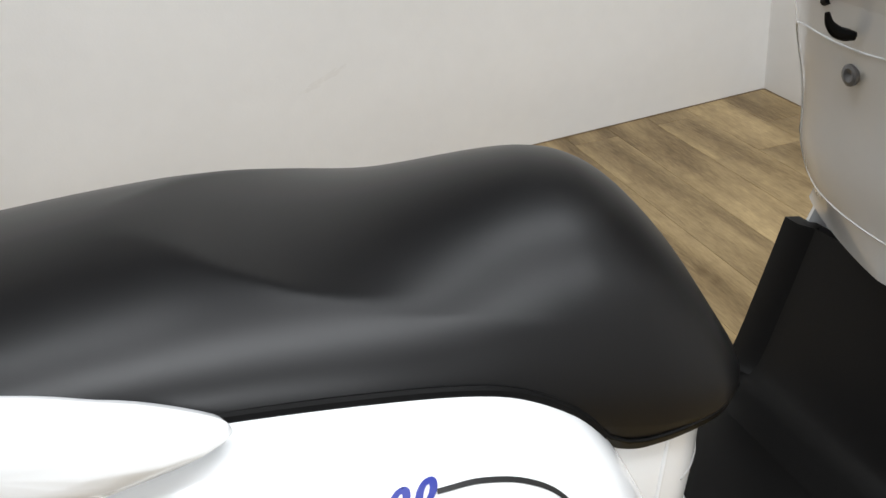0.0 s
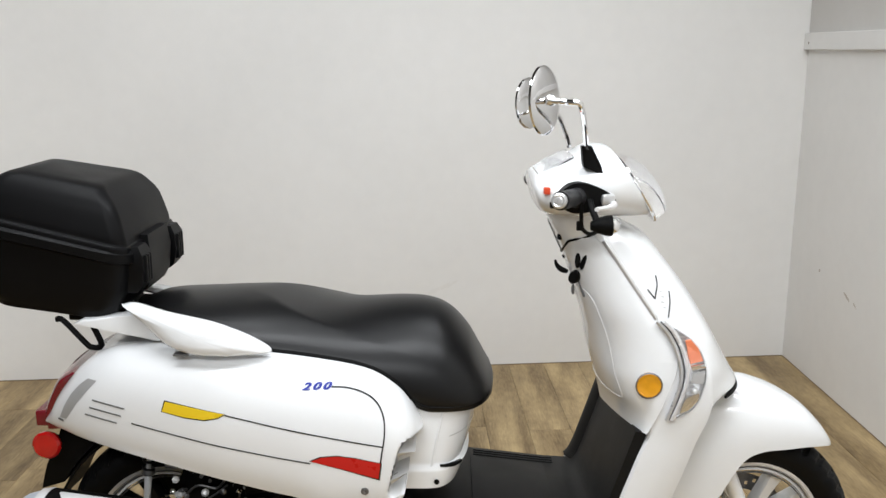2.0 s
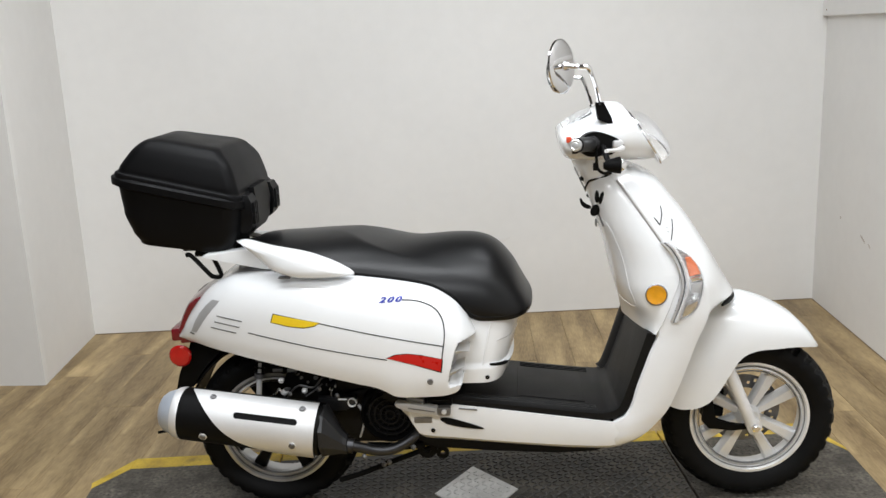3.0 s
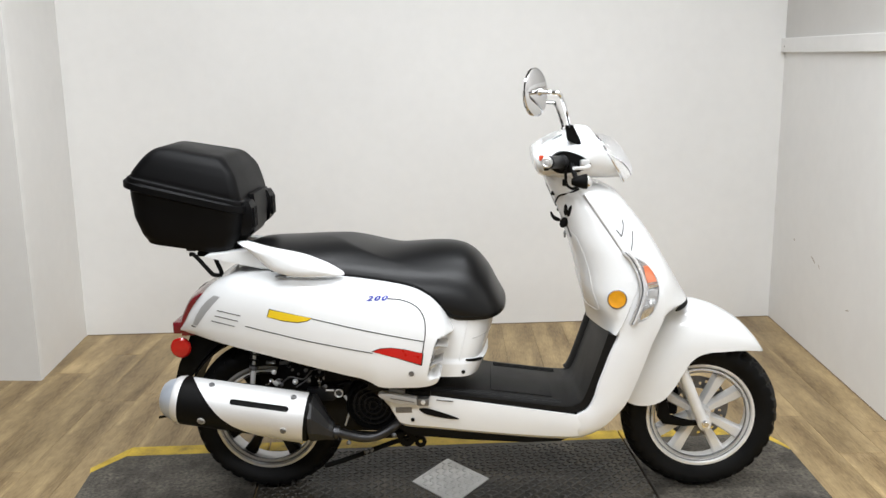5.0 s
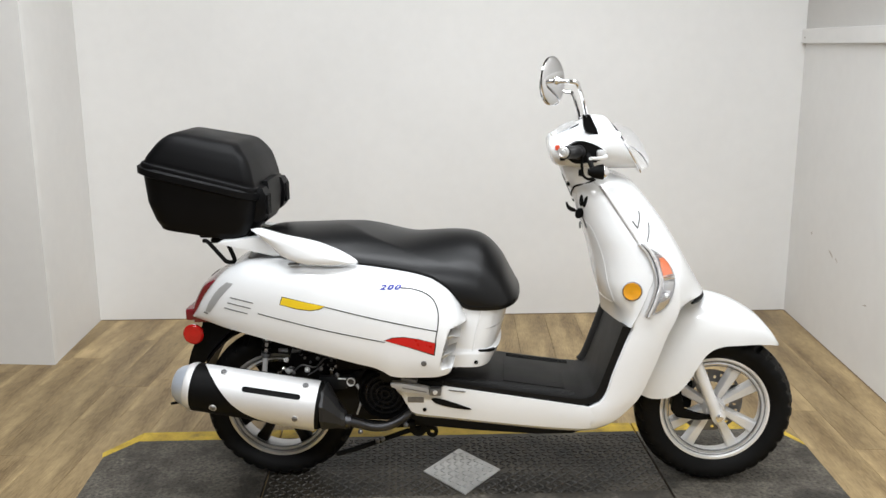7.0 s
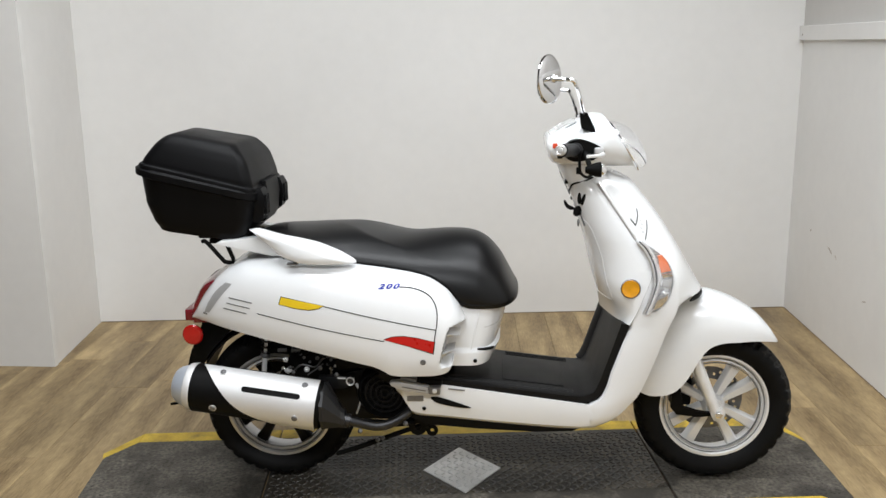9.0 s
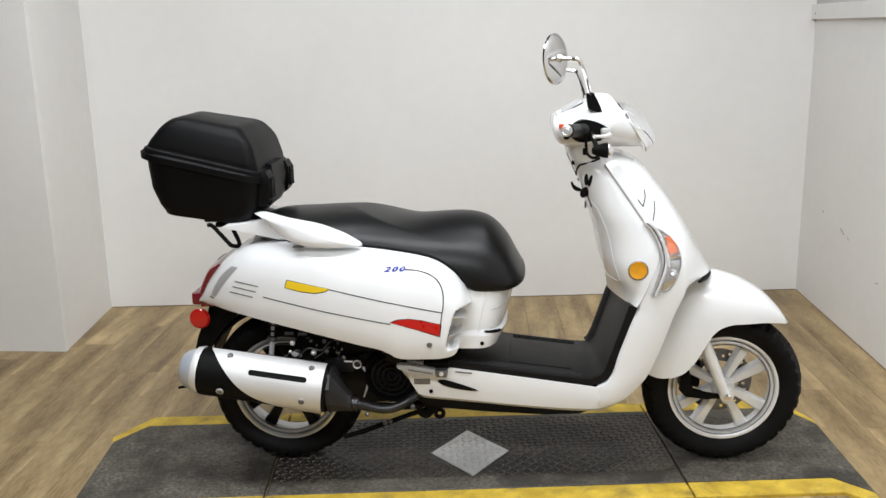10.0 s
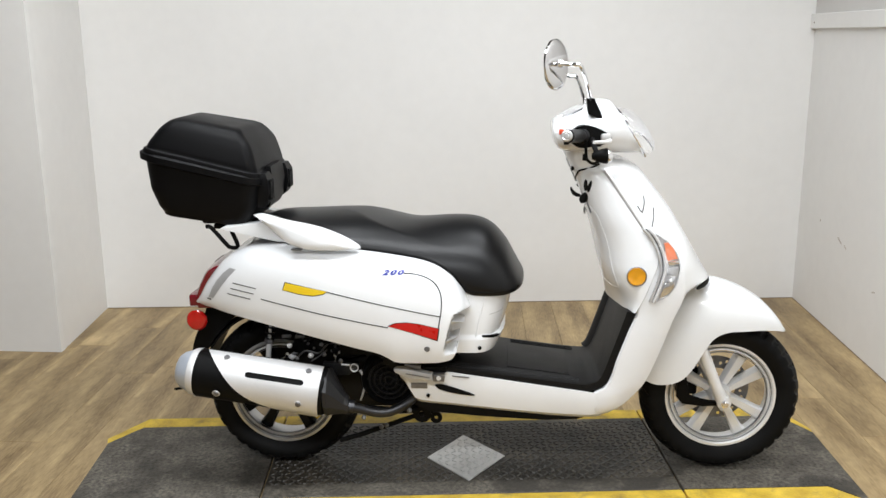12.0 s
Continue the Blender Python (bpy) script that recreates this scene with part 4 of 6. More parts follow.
# leg shield: rings from the foot up to the neck; each from the rear edge round the front
e_x = track((0.240, 0.252), (0.29, 0.252), (0.306, 0.254), (0.314, 0.262), (0.322, 0.275), (0.334, 0.296), (0.42, 0.327), (0.50, 0.355), (0.56, 0.376), (0.60, 0.375), (0.66, 0.365), (0.77, 0.345), (0.85, 0.295), (0.93, 0.262), (0.96, 0.25))
o_x = track((0.24, 0.290), (0.250, 0.305), (0.261, 0.322), (0.283, 0.350), (0.305, 0.371), (0.343, 0.402), (0.411, 0.432), (0.527, 0.473), (0.609, 0.502), (0.66, 0.498), (0.72, 0.472), (0.77, 0.442), (0.85, 0.378), (0.93, 0.312), (0.96, 0.285))
f_x = track((0.24, 0.310), (0.30, 0.38), (0.40, 0.43), (0.50, 0.480), (0.56, 0.515), (0.588, 0.530), (0.602, 0.545), (0.611, 0.575), (0.619, 0.600), (0.635, 0.590), (0.681, 0.563), (0.769, 0.510), (0.823, 0.475), (0.888, 0.424), (0.934, 0.385), (0.96, 0.335))
h_w = track((0.24, 0.190), (0.252, 0.203), (0.275, 0.2115), (0.32, 0.2125), (0.45, 0.213), (0.58, 0.209), (0.66, 0.204), (0.77, 0.178), (0.85, 0.150), (0.93, 0.120), (0.96, 0.10))


def fe(z):
    """How pointed the front cover is at a height."""
    t = max(0.0, min(1.0, (0.75 - z) / 0.12))
    return 0.85 + 1.25 * t * t * (3 - 2 * t)


def shield():
    secs = []
    N = 80
    for i in range(N):
        z = 0.240 + 0.715 * i / (N - 1)
        xe, xo, xf, w = e_x(z), o_x(z), f_x(z), h_w(z)
        side = [(xe, -w + 0.012), (xe + 0.004, -w + 0.003), (xe + 0.35 * (xo - xe), -w - 0.003), (xe + 0.75 * (xo - xe), -w + 0.002), (xo - 0.004, -w * 0.955)]
        front = []
        for k in range(1, 13):
            a = math.pi / 2 * k / 12
            front.append((xo + (xf - xo) * math.sin(a) ** fe(z), -w * 0.955 * math.cos(a) ** 0.9))
        half = side + front
        ring = [(x, y, z) for x, y in half] + [(x, -y, z) for x, y in half[-2::-1]]
        th = 0.02
        xin = min(xf - 0.03, xe + 0.02)
        ring += [(xin, w - 0.025, z), (xin, -w + 0.025, z)]
        secs.append(ring)
    return loft(secs)


part("leg_shield", shield(), WHITE, scooter, "glossy white leg shield and front cover", 50)

# inner glove-box cover that faces the rider
g_x = track((0.553, 0.309), (0.60, 0.299), (0.669, 0.279), (0.754, 0.259), (0.838, 0.232), (0.90, 0.212), (0.945, 0.20))
g_w = track((0.553, 0.211), (0.60, 0.2125), (0.66, 0.2085), (0.77, 0.184), (0.85, 0.155), (0.93, 0.122), (0.945, 0.11))
c_px = track((0.553, 1.7), (0.585, 1.25), (0.63, 0.75), (0.68, 0.62), (0.95, 0.62))
c_py = track((0.553, 1.6), (0.585, 1.25), (0.63, 0.9), (0.68, 0.8), (0.95, 0.8))
g_e = track((0.553, 0.370), (0.586, 0.387), (0.609, 0.397), (0.657, 0.415), (0.689, 0.426), (0.715, 0.427), (0.74, 0.418), (0.767, 0.403), (0.79, 0.384), (0.85, 0.346), (0.90, 0.311), (0.945, 0.276))
secs = []
for i in range(40):
    z = 0.553 + 0.392 * (i / 39) ** 1.25
    gx, gw, ge = g_x(z), g_w(z), g_e(z)
    ring = [(ge - (ge - gx) * abs(math.cos(a)) ** c_px(z), -gw * math.copysign(abs(math.sin(a)) ** c_py(z), math.sin(a)), z) for a in (math.pi * (k / 28 - 0.5) for k in range(29))]
    ring += [(ge + 0.012, -gw * 0.9, z), (ge + 0.012, gw * 0.9, z)]
    secs.append(ring)
cover = part("inner_cover", loft(secs), WHITE, scooter, "white inner cover with storage lid", 60)

# seam of the storage lid


def on_cover(y, z, lift=0.0015):
    gx, gw, ge = g_x(z), g_w(z), g_e(z)
    s = min(0.999, abs(y) / gw) ** (1 / c_py(z))
    return Vector((ge - (ge - gx) * math.sqrt(max(0.0, 1 - s * s)) ** c_px(z) - lift, y, z))


lid = smooth([(-0.02, 0.828, 0), (-0.09, 0.83, 0), (-0.125, 0.815, 0), (-0.14, 0.77, 0), (-0.158, 0.68, 0), (-0.165, 0.625, 0), (-0.15, 0.612, 0), (-0.10, 0.61, 0), (0.0, 0.61, 0), (0.10, 0.61, 0), (0.15, 0.612, 0), (0.165, 0.625, 0), (0.158, 0.68, 0), (0.14, 0.77, 0), (0.125, 0.815, 0), (0.09, 0.83, 0), (0.02, 0.828, 0)], 5, True)
part("lid_seam", tube([on_cover(p.x, p.y, 0.0) for p in lid] + [on_cover(lid[0].x, lid[0].y, 0.0)], 0.0013, 6), WHITE, cover)
# bag hooks and lock



def oval(centre, normal, across, a, b, thick):
    """A flat rounded knob: half sizes a along across, b at right angles to it."""
    n = Vector(normal).normalized()
    u = (Vector(across) - n * n.dot(Vector(across))).normalized()
    v = n.cross(u)
    c = Vector(centre)
    return loft([[c + n * h + f * (a * math.cos(t) * u + b * math.sin(t) * v) for t in (2 * math.pi * k / 20 for k in range(20))] for f, h in ((0.9, -0.012), (1, 0.0), (1, thick * 0.6), (0.8, thick), (0.1, thick))])


part("bag_hook", tube(smooth([(0.199, -0.004, 0.869), (0.203, -0.004, 0.858), (0.212, -0.006, 0.849), (0.226, -0.012, 0.845)], 4), [0.0025, 0.003, 0.0035, 0.004, 0.0045, 0.005, 0.0055, 0.006, 0.006, 0.006, 0.006, 0.005, 0.004], 8), PLASTIC, cover, "black bag hook")
part("bag_hook", oval((0.233, -0.084, 0.852), (-0.8, -0.5, -0.1), (0.2, -0.8, 0.62), 0.022, 0.0125, 0.008), PLASTIC, cover)
part("bag_hook", oval((0.236, -0.1035, 0.893), (-0.85, -0.52, 0.0), (0.10, -0.15, 1), 0.019, 0.0085, 0.005), PLASTIC, cover)
part("bag_hook", oval((0.2455, -0.1150, 0.890), (-0.75, -0.66, 0.0), (0.22, -0.34, 1), 0.0185, 0.0062, 0.005), PLASTIC, cover)
part("hook_stem", tube([(0.241, -0.087, 0.842), (0.246, -0.094, 0.827), (0.251, -0.0993, 0.812)], 0.0034, 8), GUNMETAL, cover)
part("hook_knob", tube([(0.2235, 0.034, 0.868), (0.2215, 0.025, 0.872)], 0.0045, 8), PLASTIC, cover)
c = on_cover(0.006, 0.80)
part("lock", lathe([(0, 0.011), (0.004, 0.011), (0.005, 0.007), (0.002, 0.0)], c, (-1, 0, 0), 16), GUNMETAL, cover)

# chrome line between the inner cover and the front cover
for s in (-1, 1):
    pts = [(0.284 + 0.101 * t, s * (h_w(0.936 - 0.149 * t) + 0.003), 0.936 - 0.149 * t) for t in np.linspace(0, 1, 14)]
    part("chrome_trim", tube(pts, 0.0056, 8), TRIM, scooter, "chrome trim line")

# emblem of plain strokes on the front cover


def on_front(x, z, lift=0.001):
    """Place on the front cover's right face at a given x and height."""
    xo, xf, w = o_x(z), f_x(z), h_w(z)
    s = min(1, max(0, (x - xo) / (xf - xo))) ** (1 / fe(z))
    a = math.asin(s)
    return Vector((x, -w * 0.955 * math.cos(a) ** 0.9 - lift, z))


def lens_y(x, z):
    """Half-width of the front cover at a place of its side or front face."""
    w = h_w(z)
    if x > o_x(z):
        return -on_front(x, z, 0).y
    if o_x(z) < 0.43:
        return w * (1.0 - 0.045 * max(0.0, 1 - (o_x(z) - x) / 0.03))
    return w + 0.002 - 0.045 * w * max(0, (x - 0.40) / (o_x(z) - 0.40))


for pts in (((0.389, 0.868), (0.391, 0.849), (0.385, 0.824)), ((0.371, 0.842), (0.378, 0.833), (0.385, 0.824)), ((0.416, 0.837), (0.416, 0.813), (0.411, 0.788))):
    part("emblem_stroke", tube([(p.x, -lens_y(p.x, p.y) - 0.001, p.y) for p in smooth([(a, b, 0) for a, b in pts], 4)], 0.0013, 6), BLACKLINE, scooter)
for x, z in ((0.396, 0.838), (0.399, 0.828), (0.398, 0.818), (0.402, 0.808)):
    part("emblem_bar", tube([(x + u, -lens_y(x + u, z - 0.3 * u) - 0.0002, z - 0.3 * u) for u in (0.0, 0.003, 0.006)], 0.0007, 6), GREY, scooter)

# front indicator lens, reflector
for s in (-1, 1):
    inner_edge = [(0.384, 0.785), (0.403, 0.767), (0.419, 0.740), (0.430, 0.709), (0.4335, 0.681), (0.429, 0.654), (0.419, 0.622), (0.406, 0.589)]
    outline = smooth([(x, z, 0) for x, z in [(0.392, 0.784), (0.412, 0.778), (0.434, 0.7665), (0.457, 0.750), (0.478, 0.721), (0.488, 0.690), (0.485, 0.661), (0.474, 0.627), (0.458, 0.605), (0.440, 0.594), (0.418, 0.587)] + inner_edge[:0:-1]], 4, True)

    bm = bmesh.new()
    cx, cz = 0.450, 0.682
    prev = None
    for f, lift in ((1.0, -0.008), (1.0, 0.008), (0.94, 0.013), (0.6, 0.016), (0.25, 0.017), (0.02, 0.017)):
        row = []
        for p in outline:
            x, z = cx + (p.x - cx) * f, cz + (p.y - cz) * f
            row.append(bm.verts.new((x, s * (lens_y(x, z) + lift), z)))
        if prev:
            for i in range(len(row)):
                bm.faces.new((prev[i], prev[(i + 1) % len(row)], row[(i + 1) % len(row)], row[i]))
        else:
            bm.faces.new(row)
        prev = row
    bm.faces.new(prev)
    lens = part("indicator_lens", bm, CLEAR, scooter, "clear indicator and running lamp lens")
    lens.visible_shadow = False
    inner = [(cx + (p.x - cx) * 0.9, cz + (p.y - cz) * 0.93) for p in outline]
    bm = bmesh.new()
    ring = [bm.verts.new((x, s * (lens_y(x, z) + 0.010), z)) for x, z in inner]
    back = [bm.verts.new((x, s * (lens_y(x, z) + 0.003), z)) for x, z in inner]
    for i in range(len(ring)):
        bm.faces.new((ring[i], ring[(i + 1) % len(ring)], back[(i + 1) % len(ring)], back[i]))
    bm.faces.new(back)
    part("lamp_bowl", bm, BOWL, scooter, "ribbed grey lamp bowl")
    part("indicator_block", slab([(0.441, 0.748), (0.453, 0.750), (0.468, 0.733), (0.479, 0.706), (0.452, 0.699), (0.447, 0.718)], s * (lens_y(0.46, 0.72) + 0.003), s * (lens_y(0.46, 0.72) + 0.011), 0.002), ORANGE, scooter, "orange indicator reflector")
    part("lamp_divider", slab([(0.452, 0.697), (0.480, 0.703), (0.484, 0.694), (0.456, 0.688)], s * (lens_y(0.46, 0.69) + 0.003), s * (lens_y(0.46, 0.69) + 0.011), 0.002), CHROME, scooter)
    part("running_lamp_bowl", slab([(0.456, 0.683), (0.482, 0.688), (0.480, 0.660), (0.455, 0.662)], s * (lens_y(0.47, 0.67) + 0.003), s * (lens_y(0.47, 0.67) + 0.008), 0.003), GREY, scooter)
    part("running_lamp_bowl", slab([(0.444, 0.640), (0.474, 0.650), (0.470, 0.628), (0.454, 0.606), (0.432, 0.598)], s * (lens_y(0.455, 0.625) + 0.003), s * (lens_y(0.455, 0.625) + 0.009), 0.003), CHROME, scooter)
    part("lamp_bulb", lathe([(0, 0.009), (0.006, 0.007), (0.009, 0.0)], (0.462, s * (lens_y(0.462, 0.645) + 0.004), 0.645), (0, s, 0), 14), TRIM, scooter)
    for shift, r, mat_line in ((0.0, 0.0040, TRIM), (0.0075, 0.0022, PIPE), (0.0140, 0.0046, BRIGHT)):
        part("chrome_trim", tube(smooth([(x + shift * (1 - 0.3 * k / 7), s * (lens_y(x, z) + 0.012), z) for k, (x, z) in enumerate(inner_edge)], 5), r, 8), mat_line, scooter)
    refl = part("amber_reflector", lathe([(0, 0.024), (0.0, 0.0265), (0.006, 0.0265), (0.0085, 0.023), (0.0075, 0.021), (0.009, 0.0)], (0.371, s * 0.203, 0.657), (-0.12, s, 0.05), 32), AMBER, scooter, "round amber side reflector")
    part("reflector_rim", lathe([(0, 0.026), (0.008, 0.0275), (0.0095, 0.0255), (0.006, 0.024)], (0.371, s * 0.2022, 0.657), (-0.12, s, 0.05), 32), GUNMETAL, refl)

# ---- front wheel, fork and mudguard ----
FW, RW = Vector((0.655, 0.0, 0.2475)), Vector((-0.659, -0.032, 0.2475))


def wheel(c, tyre_r, half, rim_r, name, rim_half, shade, rim_paint):
    """Tyre with tread blocks, alloy rim, hub and eight paired spokes."""
    root = new(name)
    root.parent = scooter
    prof = [(-half * 0.62, rim_r - 0.004), (-half * 0.86, rim_r + 0.012), (-half, rim_r + (tyre_r - rim_r) * 0.45), (-half * 0.93, rim_r + (tyre_r - rim_r) * 0.72), (-half * 0.7, tyre_r - 0.012), (-half * 0.35, tyre_r - 0.002), (0, tyre_r), (half * 0.35, tyre_r - 0.002), (half * 0.7, tyre_r - 0.012), (half * 0.93, rim_r + (tyre_r - rim_r) * 0.72), (half, rim_r + (tyre_r - rim_r) * 0.45), (half * 0.86, rim_r + 0.012), (half * 0.62, rim_r - 0.004)]
    P = smooth([(a, b, 0) for a, b in prof], 3)
    N = 198
    secs = []
    for k in range(N):
        t = 2 * math.pi * k / N
        groove = k % 6 < 2
        ring = []
        for p in P:
            r = p.y
            if groove and abs(p.x) > half * 0.22 and r > rim_r + (tyre_r - rim_r) * 0.52:
                r -= 0.0055
            tt = t + 0.10 * abs(p.x) / half
            ring.append((c.x + r * math.cos(tt), c.y + p.x, c.z + r * math.sin(tt)))
        secs.append(ring)
    secs.append(secs[0])
    tyre = part("tyre", loft(secs, False, False), RUBBER, root, "black road tyre", 28)
    h = rim_half
    prof = [(-h + 0.001, rim_r - 0.010), (-h - 0.003, rim_r - 0.007), (-h - 0.003, rim_r + 0.001), (-h + 0.002, rim_r + 0.004), (-h + 0.010, rim_r - 0.003), (-0.014, rim_r - 0.012), (0.014, rim_r - 0.012), (h - 0.010, rim_r - 0.003), (h - 0.002, rim_r + 0.004), (h + 0.003, rim_r + 0.001), (h + 0.003, rim_r - 0.007), (h - 0.001, rim_r - 0.010), (h - 0.006, rim_r - 0.0145), (0.012, rim_r - 0.020), (-0.012, rim_r - 0.020), (-h + 0.006, rim_r - 0.0145)]
    part("rim", lathe(prof, c, (0, 1, 0), 72, closed=True), rim_paint, root, "silver alloy rim", 24)
    part("rim_line", lathe([(-h + 0.006, rim_r - 0.0155), (-h + 0.004, rim_r - 0.0205), (-h + 0.008, rim_r - 0.0225), (-h + 0.010, rim_r - 0.016)], c, (0, 1, 0), 72, closed=True), ALLOY, root, "", 24)
    for r in (rim_r - 0.0125, rim_r - 0.0255):
        part("rim_groove", lathe([(-h + 0.001, r - 0.0011), (-h - 0.0002, r), (-h + 0.001, r + 0.0011), (-h + 0.010, r)], c, (0, 1, 0), 72, closed=True), GUNMETAL, root)
    part("hub", lathe([(-0.045, 0.0), (-0.045, 0.026), (-0.028, 0.034), (0.028, 0.034), (0.045, 0.026), (0.045, 0.0)], c, (0, 1, 0), 28), shade, root)
    for k in range(4):
        for off in (-16.5, 16.5):
            a = radians(45 + 90 * k + off)
            a0 = radians(45 + 90 * k + off * 1.25)
            d = Vector((math.cos(a), 0, math.sin(a)))
            start = Vector((math.cos(a0), 0, math.sin(a0))) * 0.026
            end = d * (rim_r - 0.015)
            side = Vector((-d.z, 0, d.x))
            secs = []
            for t in (0, 0.25, 0.6, 0.9, 1.0):
                m = start.lerp(end, t)
                w = 0.0095 + 0.0085 * t + (0.004 if t == 1 else 0)
                dy = 0.020 - 0.004 * t
                secs.append([c + m + side * w + Vector((0, -dy * 0.6, 0)), c + m + side * w * 0.7 + Vector((0, -dy, 0)), c + m - side * w * 0.7 + Vector((0, -dy, 0)), c + m - side * w + Vector((0, -dy * 0.6, 0)), c + m - side * w + Vector((0, dy, 0)), c + m + side * w + Vector((0, dy, 0))])
            part("spoke", loft(secs), shade, root)
    return root


front = wheel(FW, 0.2345, 0.054, 0.162, "front_wheel", 0.034, ALLOY, ALLOY)
rear = wheel(RW, 0.2352, 0.066, 0.165, "rear_wheel", 0.043, ENGINE, RIMGREY)
# brake disc with holes
bm = bmesh.new()
for r0, r1, n in ((0.062, 0.100, 60),):
    for s in (0.034, 0.038):
        rows = [[bm.verts.new((FW.x + r * math.cos(t), s, FW.z + r * math.sin(t))) for t in (2 * math.pi * k / n for k in range(n))] for r in (r0, 0.072, 0.082, 0.092, r1)]
        for i, (a, b) in enumerate(zip(rows, rows[1:])):
            for k in range(n):
                if i in (1, 2) and (k + 2 * i) % 5 == 0:
                    continue
                bm.faces.new((a[k], a[(k + 1) % n], b[(k + 1) % n], b[k]))
part("brake_disc", bm, GUNMETAL, front, "drilled steel brake disc")
part("brake_caliper", block((0.535, 0.02, 0.225), (0.60, 0.075, 0.315), 0.012), PLASTIC, scooter, "black brake caliper")
part("caliper_arm", slab([(0.525, 0.30), (0.55, 0.31), (0.558, 0.25), (0.60, 0.236), (0.655, 0.236), (0.655, 0.226), (0.60, 0.222), (0.54, 0.228), (0.522, 0.25)], -0.062, -0.044, 0.004), PLASTIC, scooter, "black torque arm")
for s in (-1, 1):
    part("fork_leg", tube([(0.555, s * 0.082, 0.475), (0.585, s * 0.082, 0.405), (0.632, s * 0.082, 0.292), (0.655, s * 0.082, 0.240), (0.660, s * 0.082, 0.226)], [0.017, 0.017, 0.0165, 0.018, 0.015], 16), ALLOY, scooter, "silver fork leg")
    part("axle_nut", lathe([(0.0, 0.012), (0.012, 0.012), (0.014, 0.008), (0.02, 0.008), (0.021, 0)], (0.655, s * 0.092, 0.2475), (0, s, 0), 6), CHROME, scooter)
    part("axle_lug", lathe([(-0.018, 0.02), (0.012, 0.02), (0.014, 0)], (0.655, s * 0.082, 0.2475), (0, s, 0), 18), ALLOY, scooter)

m_top = track((0.412, 0.335), (0.43, 0.39), (0.46, 0.458), (0.50, 0.53), (0.545, 0.582), (0.584, 0.601), (0.62, 0.601), (0.666, 0.590), (0.75, 0.548), (0.80, 0.501), (0.836, 0.451))
m_low = track((0.412, 0.318), (0.4365, 0.306), (0.46, 0.302), (0.485, 0.3045), (0.525, 0.322), (0.555, 0.357), (0.584, 0.409), (0.606, 0.444), (0.629, 0.461), (0.668, 0.470), (0.735, 0.470), (0.80, 0.460), (0.836, 0.445))
m_w = track((0.412, 0.085), (0.46, 0.10), (0.55, 0.112), (0.65, 0.108), (0.74, 0.09), (0.79, 0.066), (0.82, 0.04), (0.836, 0.012))
secs = []
for i in range(48):
    x = 0.412 + 0.424 * i / 47
    zt, zb, w = m_top(x), m_low(x), m_w(x)
    ring = []
    for k in range(29):
        a = math.pi * k / 28
        c, s = math.cos(a), math.sin(a)
        ring.append((x, w * math.copysign(abs(c) ** 0.72, c), zb + (zt - zb) * abs(s) ** 0.85))
    for k in range(28, -1, -1):
        a = math.pi * k / 28
        c, s = math.cos(a), math.sin(a)
        ring.append((x, (w - 0.004) * math.copysign(abs(c) ** 0.72, c), zb + max(0.0015, zt - zb - 0.006) * abs(s) ** 0.85))
    secs.append(ring)
part("front_mudguard", loft(secs), WHITE, scooter, "white front mudguard", 50)
# Solid black bar under the shield's lip, in place of the shade there.
gap = []
for k in range(21):
    a = radians(46 + 44 * k / 20)
    z = 0.606 + 0.006 * k / 20
    x = o_x(0.619) + (f_x(0.619) - o_x(0.619)) * math.sin(a) ** fe(0.619) - 0.003
    gap.append((x, -h_w(0.619) * 0.955 * math.cos(a) ** 0.9 + 0.004, z))
part("mudguard_gap_shade", tube(gap, [0.0035 + 0.0045 * math.sin(math.pi * k / 20) for k in range(21)], 8), PLASTIC, scooter, "black bar that stands for the shade in the gap over the mudguard")
part("wheel_well", loft([[(x, -0.075, z), (x, 0.075, z), (x + 0.02, 0.075, z + 0.01), (x + 0.02, -0.075, z + 0.01)] for x, z in ((0.43, 0.36), (0.48, 0.44), (0.55, 0.49), (0.64, 0.505), (0.72, 0.49))]), PLASTIC, scooter)

# ---- headset ----
a_top = track((0.140, 1.058), (0.146, 1.066), (0.180, 1.082), (0.225, 1.101), (0.271, 1.122), (0.311, 1.119), (0.351, 1.099), (0.384, 1.072), (0.405, 1.035), (0.418, 0.995))
a_bot = track((0.140, 1.024), (0.148, 0.998), (0.160, 0.984), (0.18, 0.978), (0.21, 0.976), (0.26, 0.974), (0.32, 0.972), (0.36, 0.971), (0.39, 0.972), (0.418, 0.978))
a_w = track((0.140, 0.112), (0.148, 0.135), (0.165, 0.153), (0.20, 0.174), (0.25, 0.185), (0.29, 0.172), (0.34, 0.130), (0.38, 0.09), (0.405, 0.058), (0.418, 0.03))


def head_ring(x, grow=0.0, n=40):
    zt, zb, w = a_top(x) + grow, a_bot(x) - grow, a_w(x) + grow
    zm = zb + 0.50 * (zt - zb)
    ring = []
    for k in range(n):
        a = 2 * math.pi * k / n
        c, s = math.cos(a), math.sin(a)
        p = 0.85 if s > 0 else 0.95
        ring.append((x, w * math.copysign(abs(c) ** 0.9, c), zm + ((zt - zm) if s > 0 else (zm - zb)) * math.copysign(abs(s) ** p, s)))
    return ring


